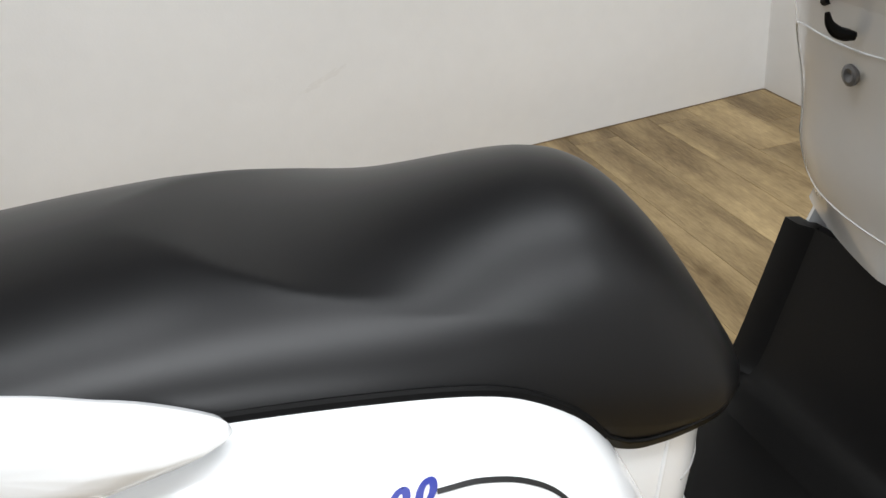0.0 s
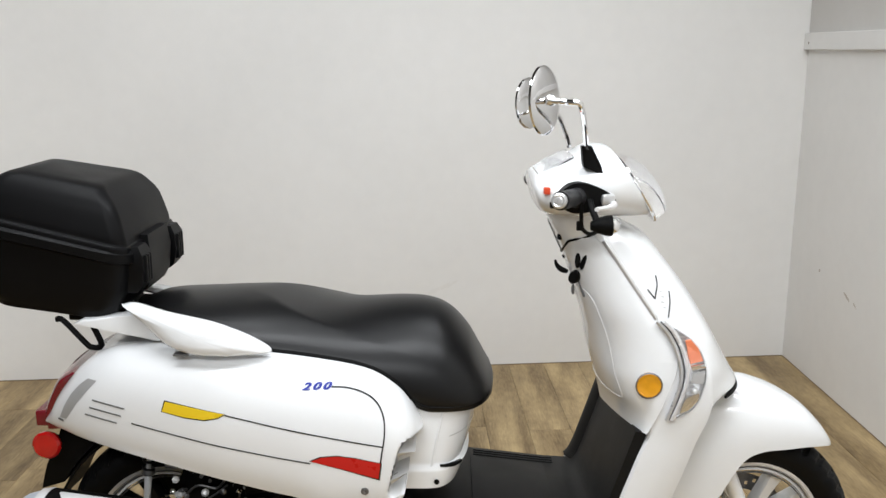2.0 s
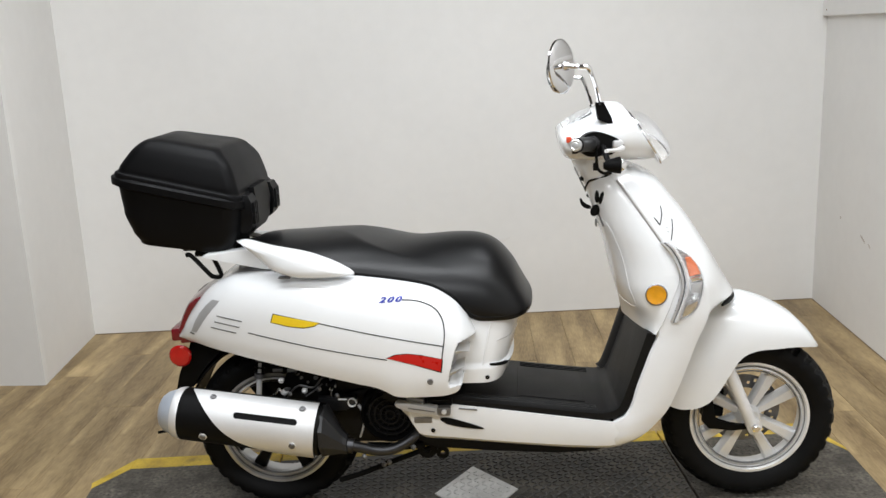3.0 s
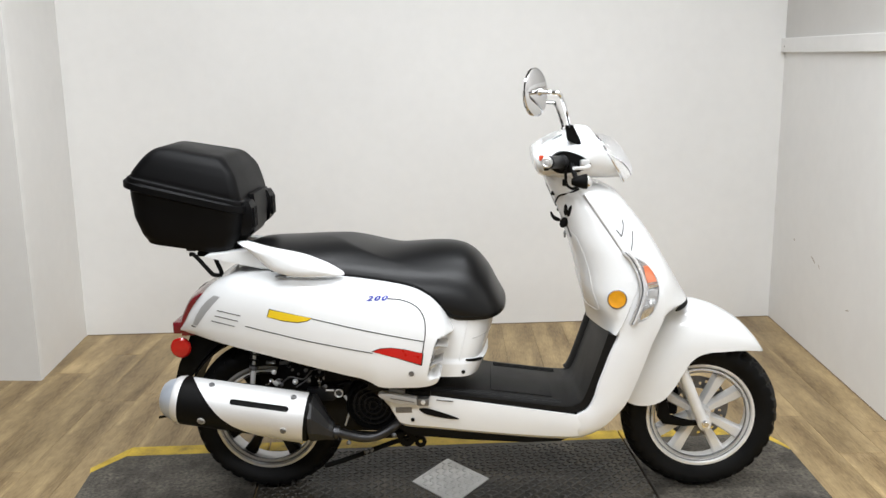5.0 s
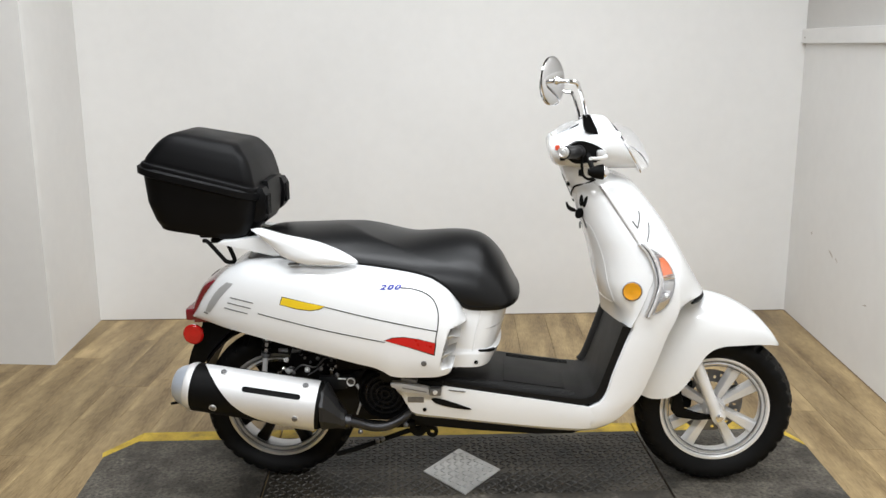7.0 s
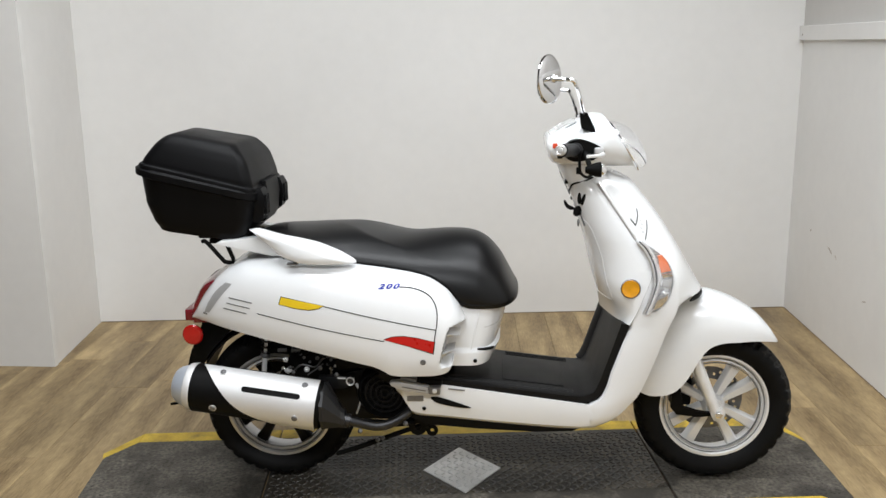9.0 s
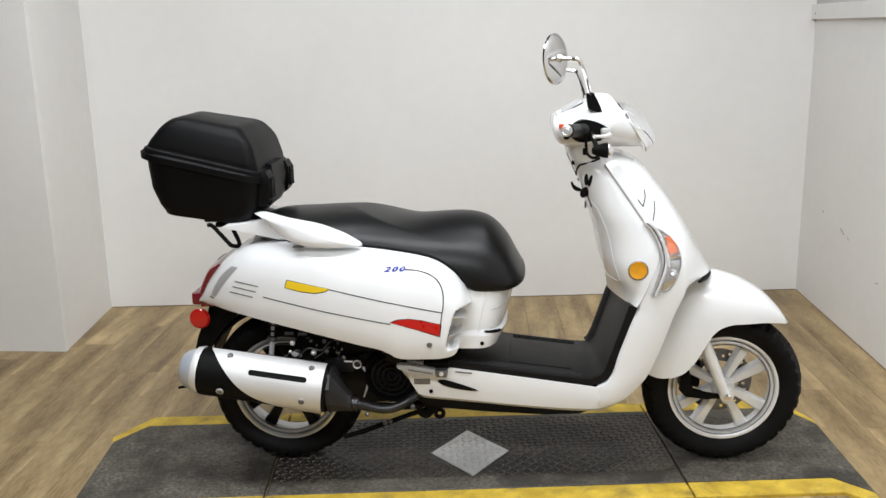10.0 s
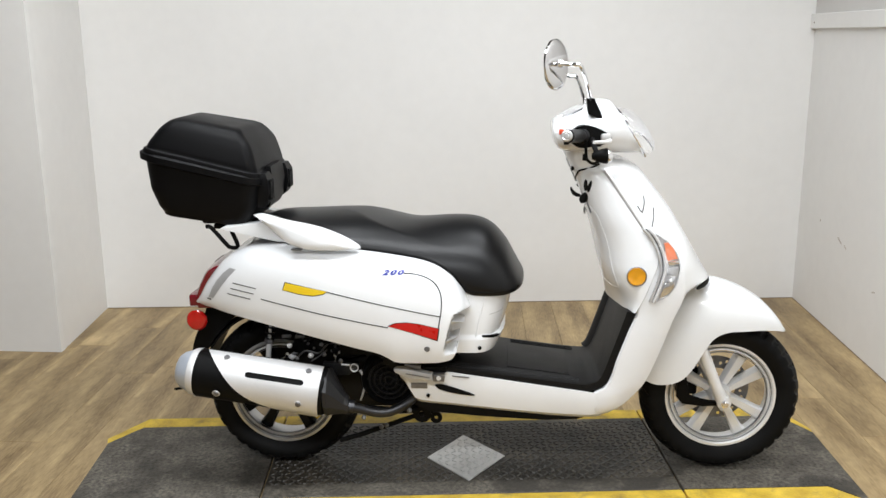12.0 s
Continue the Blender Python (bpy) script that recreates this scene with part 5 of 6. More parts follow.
cowl = loft([head_ring(0.140 + 0.278 * i / 45) for i in range(46)])
got = bmesh.ops.bisect_plane(cowl, geom=list(cowl.verts) + list(cowl.edges) + list(cowl.faces), plane_co=(0.356, 0, 1.03), plane_no=(0.845, 0, 0.535), clear_outer=True)
bmesh.ops.holes_fill(cowl, edges=[e for e in got["geom_cut"] if isinstance(e, bmesh.types.BMEdge)])
head = part("headset_cowl", cowl, WHITE, scooter, "white headset cowl", 60)
part("lamp_reflector", loft([[(0.3595 - 0.041 * f * math.sin(a) - d, 0.092 * f * math.cos(a), 1.030 + 0.064 * f * math.sin(a)) for a in (2 * math.pi * k / 36 for k in range(36))] for f, d in ((1, -0.003), (0.7, -0.002), (0.35, 0.0), (0.02, 0.001))]), TRIM, head, "headlamp reflector")
glass = []
for i in range(12):
    t = i / 11
    f = math.cos(t * math.pi / 2) ** 0.6 if t < 1 else 0.02
    ring = []
    for k in range(36):
        a = 2 * math.pi * k / 36
        y, q = 0.098 * math.cos(a) * f, math.sin(a) * f
        z = 1.030 + 0.068 * q + 0.010 * t
        x = 0.3605 - 0.042 * q + 0.050 * math.sin(t * math.pi / 2)
        ring.append((x, y, z))
    glass.append(ring)
lamp_glass = part("headlamp_glass", loft(glass), CLEAR, head, "clear round headlamp glass")
lamp_glass.visible_shadow = False
ringpts = [(0.361 - 0.045 * math.sin(a), 0.102 * math.cos(a), 1.030 + 0.071 * math.sin(a)) for a in (2 * math.pi * k / 40 for k in range(41))]
part("headlamp_ring", tube(ringpts, 0.0042, 8, cap=False), CHROME, head, "chrome headlamp ring")

# black plates in place of the dark inside of the grip openings, instruments
for s in (-1, 1):
    outline = smooth([(0.178, 1.030, 0), (0.190, 1.053, 0), (0.215, 1.065, 0), (0.245, 1.061, 0), (0.275, 1.047, 0), (0.291, 1.032, 0), (0.285, 1.020, 0), (0.25, 1.010, 0), (0.205, 1.006, 0)], 5, True)
    part("grip_opening_plate", slab([(p.x, p.y) for p in outline], s * 0.12, s * 0.192, 0.002), PLASTIC, head)
    low = 0.045 if s > 0 else 0.0
    bar = part("handlebar", tube([(0.225, s * 0.14, 1.03 - 0.5 * low), (0.21, s * 0.20, 1.038 - 0.8 * low), (0.19, s * 0.26, 1.044 - low), (0.165, s * 0.312, 1.050 - low)], 0.010, 12), GUNMETAL, head)
    pts = [Vector((0.215, s * 0.182, 1.036 - 0.7 * low)).lerp(Vector((0.169, s * 0.306, 1.049 - low)), k / 15) for k in range(16)]
    part("grip", tube(pts, [0.021 if k in (0, 1) else (0.0175 if k % 2 else 0.0162) for k in range(16)], 18), SATIN, bar, "ribbed black rubber grip")
    part("bar_end", lathe([(0, 0.012), (0.003, 0.0145), (0.010, 0.0145), (0.0125, 0.011), (0.0115, 0.008), (0.014, 0.006), (0.0145, 0.0)], (0.168, s * 0.307, 1.0495 - low), (-0.30, s * 0.92, 0.1), 20), TRIM, bar, "chrome bar end")
    part("brake_lever", tube(smooth([(0.262, s * 0.165, 1.022 - 0.6 * low), (0.285, s * 0.20, 1.026 - 0.8 * low), (0.270, s * 0.25, 1.028 - low), (0.235, s * 0.31, 1.034 - low)], 5), [0.007] * 6 + [0.006] * 5 + [0.0045] * 5, 8), ALLOY, bar, "polished brake lever")
    part("lever_perch", block((0.22, s * 0.15 - 0.02, 1.005), (0.268, s * 0.15 + 0.03, 1.045), 0.006), PLASTIC, bar)
    part("switch_box", block((0.196, s * 0.178 - 0.012, 1.014), (0.236, s * 0.178 + 0.016, 1.058), 0.006), PLASTIC, bar)
    # mirror: boot, bent stalk, round head
    mir = part("mirror_boot", loft([[(cx - l + 0.01 * t, s * cy - wv, cz), (cx - l + 0.01 * t, s * cy + wv, cz), (cx + l + 0.014, s * cy + wv, cz - 0.016 * (1 - t)), (cx + l + 0.014, s * cy - wv, cz - 0.016 * (1 - t))] for t, cx, cy, cz, l, wv in ((0, 0.243, 0.150, 1.092 - low, 0.012, 0.018), (0.4, 0.237, 0.154, 1.105 - low, 0.013, 0.014), (1, 0.222, 0.160, 1.134 - low, 0.008, 0.009))]), PLASTIC, head, "black rubber mirror boot")
    if s < 0:
        path = [(0.236, -0.158, 1.125), (0.228, -0.19, 1.150), (0.212, -0.27, 1.19), (0.200, -0.322, 1.214), (0.192, -0.338, 1.226), (0.178, -0.336, 1.2275), (0.150, -0.31, 1.229)]
        centre, nrm = Vector((0.138, -0.295, 1.2285)), Vector((0.86, -0.50, 0.06))
    else:
        path = [(0.243, 0.158, 1.10), (0.240, 0.18, 1.118), (0.235, 0.25, 1.148), (0.231, 0.29, 1.162), (0.224, 0.30, 1.170), (0.205, 0.30, 1.172), (0.178, 0.30, 1.182)]
        centre, nrm = Vector((0.164, 0.300, 1.190)), Vector((0.80, -0.60, 0.05))
    nrm = nrm.normalized()
    part("mirror_stalk", tube(smooth(path, 5), 0.0055, 10), CHROME, mir, "chrome mirror stalk")
    hd = part("mirror_head", lathe([(-0.006, 0.0595), (-0.004, 0.062), (0.0, 0.0615), (0.003, 0.058), (0.0055, 0.048), (0.0080, 0.030), (0.0090, 0.012), (0.0092, 0.0)], centre, nrm, 64), MIRRORBACK, mir, "round chrome mirror head")
    part("mirror_glass", lathe([(-0.0045, 0.0), (-0.0045, 0.0585), (-0.003, 0.0585)], centre, nrm, 44), GLASS_MIRROR, hd, "mirror glass")
    part("mirror_joint", lathe([(0.006, 0.011), (0.014, 0.010), (0.020, 0.007), (0.022, 0.0)], centre, nrm, 16), CHROME, hd)
part("dashboard", slab([(p.x, p.y) for p in smooth([(0.150, 1.062, 0), (0.175, 1.081, 0), (0.205, 1.096, 0), (0.224, 1.1025, 0), (0.215, 1.092, 0), (0.165, 1.060, 0)], 4, True)], -0.07, 0.07, 0.003), CLEAR, head, "clear instrument cover")
part("instrument_rim", tube(smooth([(0.152, -0.07, 1.064), (0.150, 0.0, 1.066), (0.152, 0.07, 1.064)], 5), 0.003, 8), CHROME, head)
part("brake_reservoir", block((0.262, -0.205, 1.022), (0.288, -0.165, 1.044), 0.007), TRIM, head, "silver brake fluid reservoir")
part("starter_switch", block((0.154, -0.158, 1.037), (0.167, -0.146, 1.051), 0.002), ORANGEPAINT, head, "red switch")
part("switch", block((0.167, -0.164, 1.010), (0.181, -0.150, 1.022), 0.002), PLASTIC, head)
part("horn_button", lathe([(0, 0.010), (0.006, 0.009), (0.009, 0.005), (0.010, 0)], (0.152, 0.09, 1.045), (-1, 0.2, 0.1), 16), GUNMETAL, head)

# steering neck under the headset
secs = []
for z, x0, x1, w in ((0.87, 0.222, 0.30, 0.095), (0.90, 0.208, 0.305, 0.10), (0.94, 0.190, 0.305, 0.105), (0.98, 0.172, 0.31, 0.115), (1.01, 0.185, 0.31, 0.10)):
    secs.append([((x0 + x1) / 2 - (x1 - x0) / 2 * math.copysign(abs(math.cos(a)) ** 0.7, math.cos(a)), w * math.copysign(abs(math.sin(a)) ** 0.7, math.sin(a)), z) for a in (2 * math.pi * k / 32 for k in range(32))])
neck = part("steering_neck", loft(secs), WHITE, scooter, "white steering column cover", 60)
def neck_x(y, z):
    """Rear face of the neck at a place."""
    t = (z - 0.87) / 0.11
    x0, x1, w = 0.222 - 0.05 * t, 0.30 + 0.01 * t, 0.095 + 0.02 * t
    s = min(0.999, (abs(y) / w) ** (1 / 0.7))
    return (x0 + x1) / 2 - (x1 - x0) / 2 * math.sqrt(1 - s * s) ** 0.7


for z0, z1, n in ((0.930, 0.951, 6), (0.896, 0.923, 8)):
    ys = np.linspace(0.050, -0.018, 15)
    bm = loft([[(neck_x(y, z) - lift, y, z - 0.0015 * (0.05 - y) / 0.068) for z, lift in ((z0, -0.004), (z0, 0.0008), ((z0 + z1) / 2, 0.0010), (z1, 0.0008), (z1, -0.004))] for y in ys])
    grille = part("neck_grille", bm, GRILLEGREY, neck, "grey fine-slatted grille")
    for k in range(n):
        z = z0 + (z1 - z0) * (k + 0.5) / n
        part("grille_slat", tube([(neck_x(y, z) - 0.0010, y, z - 0.0015 * (0.05 - y) / 0.068) for y in ys], 0.0011, 5), GRILLEGREY, grille)
    part("grille_edge", tube([(neck_x(y, z1) - 0.0002, y, z1 + 0.001 - 0.0015 * (0.05 - y) / 0.068) for y in ys], 0.0016, 5), PLASTIC, grille)
part("neck_plug", lathe([(-0.004, 0.007), (0.003, 0.0065), (0.004, 0)], (neck_x(-0.070, 0.934), -0.070, 0.934), (-1, -0.55, 0), 12), PLASTIC, neck)
gap = [(neck_x(y, z) - 0.0005, y, z) for y, z in ((0.06, 0.881), (0.02, 0.885), (-0.015, 0.892), (-0.048, 0.903), (-0.082, 0.920), (-0.097, 0.931))] + [(0.245, -0.108, 0.940), (0.27, -0.112, 0.952)]
part("neck_line", tube(smooth(gap, 4), 0.0027, 7), PLASTIC, neck, "thin dark line round the neck")
part("handlebar_lamp", lathe([(-0.026, 0.0), (-0.025, 0.008), (-0.012, 0.0145), (0.005, 0.0195), (0.015, 0.0205), (0.017, 0.018), (0.017, 0.0)], (0.262, -0.232, 0.989), (0.99, -0.03, 0.02), 24), PLASTIC, head, "small black bullet lamp under the bar")
part("handlebar_lamp_lens", lathe([(0.0, 0.0180), (0.005, 0.0170), (0.010, 0.012), (0.014, 0.006), (0.015, 0.0)], (0.2785, -0.2325, 0.9893), (0.99, -0.03, 0.02), 24), CHROME, head, "clear faceted lamp lens")
part("lamp_stem", tube([(0.250, -0.228, 0.995), (0.243, -0.212, 1.015), (0.240, -0.19, 1.03)], 0.007, 8), PLASTIC, head)
part("brake_hose", tube(smooth([(0.222, -0.200, 1.030), (0.224, -0.198, 1.0), (0.228, -0.19, 0.975), (0.246, -0.18, 0.962), (0.264, -0.172, 0.972), (0.266, -0.165, 0.99)], 5), 0.004, 8), PLASTIC, head, "black brake hose")
part("hose_clip", block((0.216, -0.198, 0.972), (0.228, -0.186, 0.99), 0.002), PLASTIC, head)

# ---- exhaust ----
MA, MB = Vector((-0.862, -0.228, 0.362)), Vector((-0.490, -0.240, 0.317))
mdir = (MB - MA).normalized()
muf = new("silencer")
muf.parent = scooter
muf["label"] = "black silencer with silver heat shield"
L = (MB - MA).length
part("silencer_body", lathe([(0.0, 0.066), (0.004, 0.069), (L - 0.03, 0.071), (L - 0.004, 0.069), (L, 0.066)], MA, mdir, 40, cap=True), PLASTIC, muf)
part("end_cap", lathe([(-0.062, 0.0), (-0.06, 0.034), (-0.056, 0.042), (-0.045, 0.052), (-0.02, 0.062), (0.0, 0.067), (0.006, 0.067), (0.006, 0.0)], MA, mdir, 40), ENDCAP, muf, "blued metal end cap")
part("cap_band", lathe([(-0.020, 0.0625), (-0.018, 0.0655), (-0.001, 0.0695), (0.002, 0.0685)], MA, mdir, 40), SILVER, muf, "bright band at the end cap")
part("cap_bolt", tube([MA - mdir * 0.045 + Vector((0.0, -0.02, -0.048)), MA - mdir * 0.07 + Vector((0, -0.02, -0.056))], 0.004, 8), PLASTIC, muf)
cone = []
for h, r, drop in ((0.0, 0.069, 0.0), (0.010, 0.069, 0.0), (0.013, 0.066, 0.001), (0.046, 0.036, 0.024), (0.054, 0.030, 0.030), (0.064, 0.026, 0.034)):
    c = MB + mdir * h - Vector((0, 0, drop))
    cone.append([c + r * (math.cos(a) * Vector((0, -1, 0)) + math.sin(a) * Vector((0, 0, 1))) for a in (2 * math.pi * (k + 0.5) / 10 for k in range(10))])
front_cone = part("front_cone", loft(cone), SATIN, muf, "satin black faceted cone", 15)
up = Vector((0, 0, 1))
up = (up - mdir * up.dot(mdir)).normalized()
out = Vector((0, -1, 0))
th_low = track((0.0, 82), (0.02, 60), (0.055, 28), (0.10, -4), (0.15, -28), (0.205, -45), (0.26, -57), (0.32, -66), (0.37, -70))
bm = bmesh.new()
S0, S1, NS, NT = 0.028, L - 0.012, 240, 40
grid = []
for i in range(NS + 1):
    s = S0 + (S1 - S0) * i / NS
    lo = th_low(s - S0)
    near_end = max(0.0, s - (S1 - 0.020))
    lo += math.degrees((0.020 - math.sqrt(max(0.0, 0.0004 - near_end**2))) / 0.0755)
    row = []
    beyond = max(0.0, 0.1585 - s, s - 0.3095)
    open_half = max(0.3, 6.2 * math.sqrt(max(0.0, 1 - (beyond / 0.0085) ** 2)))
    t1, t2 = max(lo, 32.7 - open_half), max(lo, 32.7 + open_half)
    for j in range(NT + 1):
        if j <= 18:
            th = lo + (t1 - lo) * j / 18
        elif j <= 22:
            th = t1 + (t2 - t1) * (j - 18) / 4
        else:
            th = t2 + (86 - t2) * (j - 22) / (NT - 22)
        th = radians(th)
        row.append(bm.verts.new(MA + mdir * s + 0.0755 * (out * math.cos(th) + up * math.sin(th))))
    grid.append(row)
for i in range(NS):
    for j in range(NT):
        s = S0 + (S1 - S0) * (i + 0.5) / NS
        if 0.1502 < s < 0.3178 and 18 <= j < 22:
            continue
        bm.faces.new((grid[i][j], grid[i + 1][j], grid[i + 1][j + 1], grid[i][j + 1]))
loose = [v for v in bm.verts if not v.link_faces]
bmesh.ops.delete(bm, geom=loose, context="VERTS")
bmesh.ops.recalc_face_normals(bm, faces=bm.faces)
bmesh.ops.solidify(bm, geom=bm.faces, thickness=0.0018)
shield_ob = part("heat_shield", bm, SILVER, muf, "satin silver heat shield with slot")
for s, th in ((0.088, 66), (L - 0.050, 62), (L - 0.066, -16), (0.074, -20)):
    t = radians(th)
    nrm = out * math.cos(t) + up * math.sin(t)
    part("shield_bolt", lathe([(0, 0.0085), (0.003, 0.0085), (0.005, 0.007), (0.005, 0.004), (0.003, 0.0035), (0.003, 0.0)], MA + mdir * s + nrm * 0.0745, nrm, 16), GUNMETAL, shield_ob)
    part("bolt_seat", lathe([(0, 0.0105), (0.0018, 0.0105), (0.0018, 0.008), (0, 0.008)], MA + mdir * s + nrm * 0.0748, nrm, 18), SILVER, shield_ob)
part("exhaust_pipe", tube(smooth([(-0.440, -0.240, 0.273), (-0.415, -0.238, 0.2685), (-0.380, -0.232, 0.258), (-0.345, -0.228, 0.250), (-0.310, -0.222, 0.252), (-0.275, -0.21, 0.266), (-0.245, -0.18, 0.283), (-0.22, -0.08, 0.30)], 5), 0.0138, 16), PIPE, muf, "dark steel exhaust pipe")
part("pipe_collar", lathe([(-0.004, 0.0), (-0.004, 0.0195), (0.02, 0.0195), (0.02, 0.0)], (-0.432, -0.240, 0.272), (1, 0, -0.15), 18), PIPE, muf)

# ---- engine and running gear ----
eng = new("engine")
eng.parent = scooter
eng["label"] = "black air-cooled engine"
part("sump", block((-0.475, -0.095, 0.208), (-0.24, 0.12, 0.262), 0.02), ENGINE, eng)
part("crankcase", block((-0.46, -0.10, 0.25), (-0.20, 0.13, 0.42), 0.03), ENGINE, eng)
part("cylinder", block((-0.30, -0.08, 0.33), (-0.12, 0.08, 0.42), 0.015), ENGINE, eng)
fan = part("fan_cover", lathe([(0, 0.085), (0.05, 0.083), (0.062, 0.078), (0.066, 0.072), (0.050, 0.064), (0.050, 0.0)], (-0.320, -0.118, 0.330), (0, -1, 0), 44), PLASTIC, eng, "round black fan cover")
for r in (0.012, 0.026, 0.042, 0.057):
    part("fan_ring", lathe([(0.056, r - 0.003), (0.064, r - 0.002), (0.064, r + 0.002), (0.056, r + 0.003)], (-0.320, -0.118, 0.330), (0, -1, 0), 36), ENGINE, fan)
for k in range(14):
    a = 2 * math.pi * k / 14
    part("fan_spoke", tube([(-0.320 + 0.012 * math.cos(a), -0.173, 0.330 + 0.012 * math.sin(a)), (-0.320 + 0.066 * math.cos(a), -0.173, 0.330 + 0.066 * math.sin(a))], 0.0022, 5), ENGINE, fan)
part("belt_case", block((-0.76, 0.085, 0.25), (-0.22, 0.15, 0.45), 0.04), ENGINE, eng)
part("swingarm", slab([(-0.70, 0.275), (-0.64, 0.285), (-0.50, 0.36), (-0.40, 0.385), (-0.36, 0.385), (-0.36, 0.35), (-0.46, 0.33), (-0.62, 0.235), (-0.70, 0.235)], -0.135, -0.105, 0.008), ENGINE, eng, "dark cast swingarm")
part("engine_lug", slab([(-0.515, 0.374), (-0.43, 0.377), (-0.412, 0.372), (-0.412, 0.355), (-0.440, 0.338), (-0.480, 0.336), (-0.515, 0.345)], -0.17, -0.145, 0.005), PIPE, eng)
part("lug_eye", lathe([(0.004, 0.0125), (0.012, 0.0125), (0.013, 0.0115), (0.012, 0.0100), (0.004, 0.0100)], (-0.421, -0.166, 0.364), (0, -1, 0), 24, closed=True), ALLOY, eng)
part("engine_side", slab([(-0.62, 0.40), (-0.60, 0.452), (-0.50, 0.455), (-0.40, 0.43), (-0.40, 0.33), (-0.52, 0.33), (-0.60, 0.345)], -0.12, -0.06, 0.012), ENGINE, eng)
part("shroud_edge", tube(smooth([(-0.485, -0.17, 0.415), (-0.44, -0.178, 0.424), (-0.38, -0.182, 0.418), (-0.335, -0.182, 0.402), (-0.31, -0.18, 0.378)], 5), 0.005, 8), ENGINE, eng)
part("air_box", block((-0.62, -0.05, 0.42), (-0.34, 0.14, 0.53), 0.03), PLASTIC, eng)
part("carburettor", block((-0.52, -0.13, 0.405), (-0.44, -0.06, 0.465), 0.01), ENGINE, eng)
part("frame_tube", tube(smooth([(-0.85, -0.10, 0.56), (-0.66, -0.12, 0.53), (-0.45, -0.13, 0.47), (-0.30, -0.13, 0.41), (-0.2, -0.12, 0.33)], 4), 0.016, 10), PLASTIC, scooter)
part("frame_tube", tube(smooth([(-0.85, 0.10, 0.56), (-0.66, 0.12, 0.53), (-0.45, 0.13, 0.47), (-0.30, 0.13, 0.41), (-0.2, 0.12, 0.33)], 4), 0.016, 10), PLASTIC, scooter)
part("inner_fender", block((-0.80, -0.10, 0.515), (-0.30, 0.10, 0.56), 0.015), PLASTIC, scooter)
for x0, r, y in ((-0.53, 0.004, -0.15), (-0.5, 0.005, -0.145), (-0.47, 0.0035, -0.15), (-0.42, 0.004, -0.155)):
    part("hose", tube(smooth([(x0 - 0.06, y + 0.03, 0.42), (x0 - 0.02, y, 0.45), (x0 + 0.03, y, 0.43), (x0 + 0.08, y + 0.01, 0.455), (x0 + 0.13, y + 0.03, 0.44)], 5), r, 7), PLASTIC, eng)
for x, z in ((-0.56, 0.425), (-0.515, 0.432), (-0.49, 0.405), (-0.455, 0.43), (-0.405, 0.435), (-0.38, 0.41)):
    part("engine_bolt", lathe([(0, 0.0042), (0.008, 0.0042), (0.009, 0)], (x, -0.145, z), (0, -1, 0.2), 8), GUNMETAL, eng)
for s in (-1, 1):
    sx0, sx1 = Vector((-0.668, s * 0.125, 0.545)), Vector((-0.698, s * 0.12, 0.29))
    shock = part("shock_absorber", tube([sx0, sx0.lerp(sx1, 0.45), sx0.lerp(sx1, 0.451), sx1], [0.005, 0.005, 0.0085, 0.006], 14), ALLOY, scooter, "slim silver rear shock absorber with dark spring")
    pts = []
    for k in range(97):
        t = k / 96
        c = sx0.lerp(sx1, 0.04 + 0.42 * t)
        pts.append(c + Vector((math.cos(t * 12 * math.pi) * 0.0115, math.sin(t * 12 * math.pi) * 0.0115, 0)))
    part("spring", tube(pts, 0.0030, 6), PIPE, shock)
    part("shock_collar", lathe([(0, 0.0135), (0.004, 0.0145), (0.010, 0.0145), (0.013, 0.011)], sx0.lerp(sx1, 0.45), sx1 - sx0, 16, cap=True), GUNMETAL, shock)
for x, y, z in ((-0.386, -0.235, 0.238), (-0.256, -0.225, 0.258), (-0.35, -0.142, 0.168), (-0.335, -0.142, 0.174), (-0.46, -0.175, 0.385), (-0.51, -0.165, 0.40)):
    part("bracket_bolt", lathe([(0, 0.007), (0.006, 0.007), (0.008, 0.004), (0.012, 0.0)], (x, y, z), (0, -1, 0.1), 8), GUNMETAL, eng)
part("kick_lever", tube(smooth([(-0.47, -0.15, 0.40), (-0.44, -0.16, 0.425), (-0.405, -0.17, 0.445)], 4), 0.004, 8), ALLOY, eng)
part("cooling_shroud", slab([(-0.46, 0.44), (-0.33, 0.445), (-0.24, 0.42), (-0.235, 0.39), (-0.30, 0.415), (-0.40, 0.42), (-0.46, 0.40)], -0.19, -0.06, 0.008), PLASTIC, eng)
part("fan_case", slab([(-0.40, 0.42), (-0.26, 0.425), (-0.21, 0.38), (-0.205, 0.29), (-0.25, 0.25), (-0.33, 0.245), (-0.385, 0.28)], -0.135, -0.05, 0.015), ENGINE, eng)
for x, y, z, s in ((-0.575, -0.128, 0.43, 0.010), (-0.548, -0.128, 0.405, 0.008), (-0.525, -0.13, 0.418, 0.012), (-0.50, -0.13, 0.44, 0.007), (-0.485, -0.128, 0.412, 0.009), (-0.462, -0.13, 0.432, 0.007)):
    part("hose_clamp", lathe([(0, s * 0.55), (0.006, s * 0.55), (0.007, s * 0.4), (0.003, s * 0.3), (0.003, 0)], (x, y, z), (0.2, -1, 0.3), 10), GUNMETAL, eng)
# Added dark plate that blocks the view through the engine bay.
part("engine_filler", slab([(-0.505, 0.335), (-0.47, 0.40), (-0.40, 0.40), (-0.375, 0.34), (-0.385, 0.26), (-0.44, 0.235), (-0.50, 0.26)], -0.105, -0.06, 0.01), ENGINE, eng)
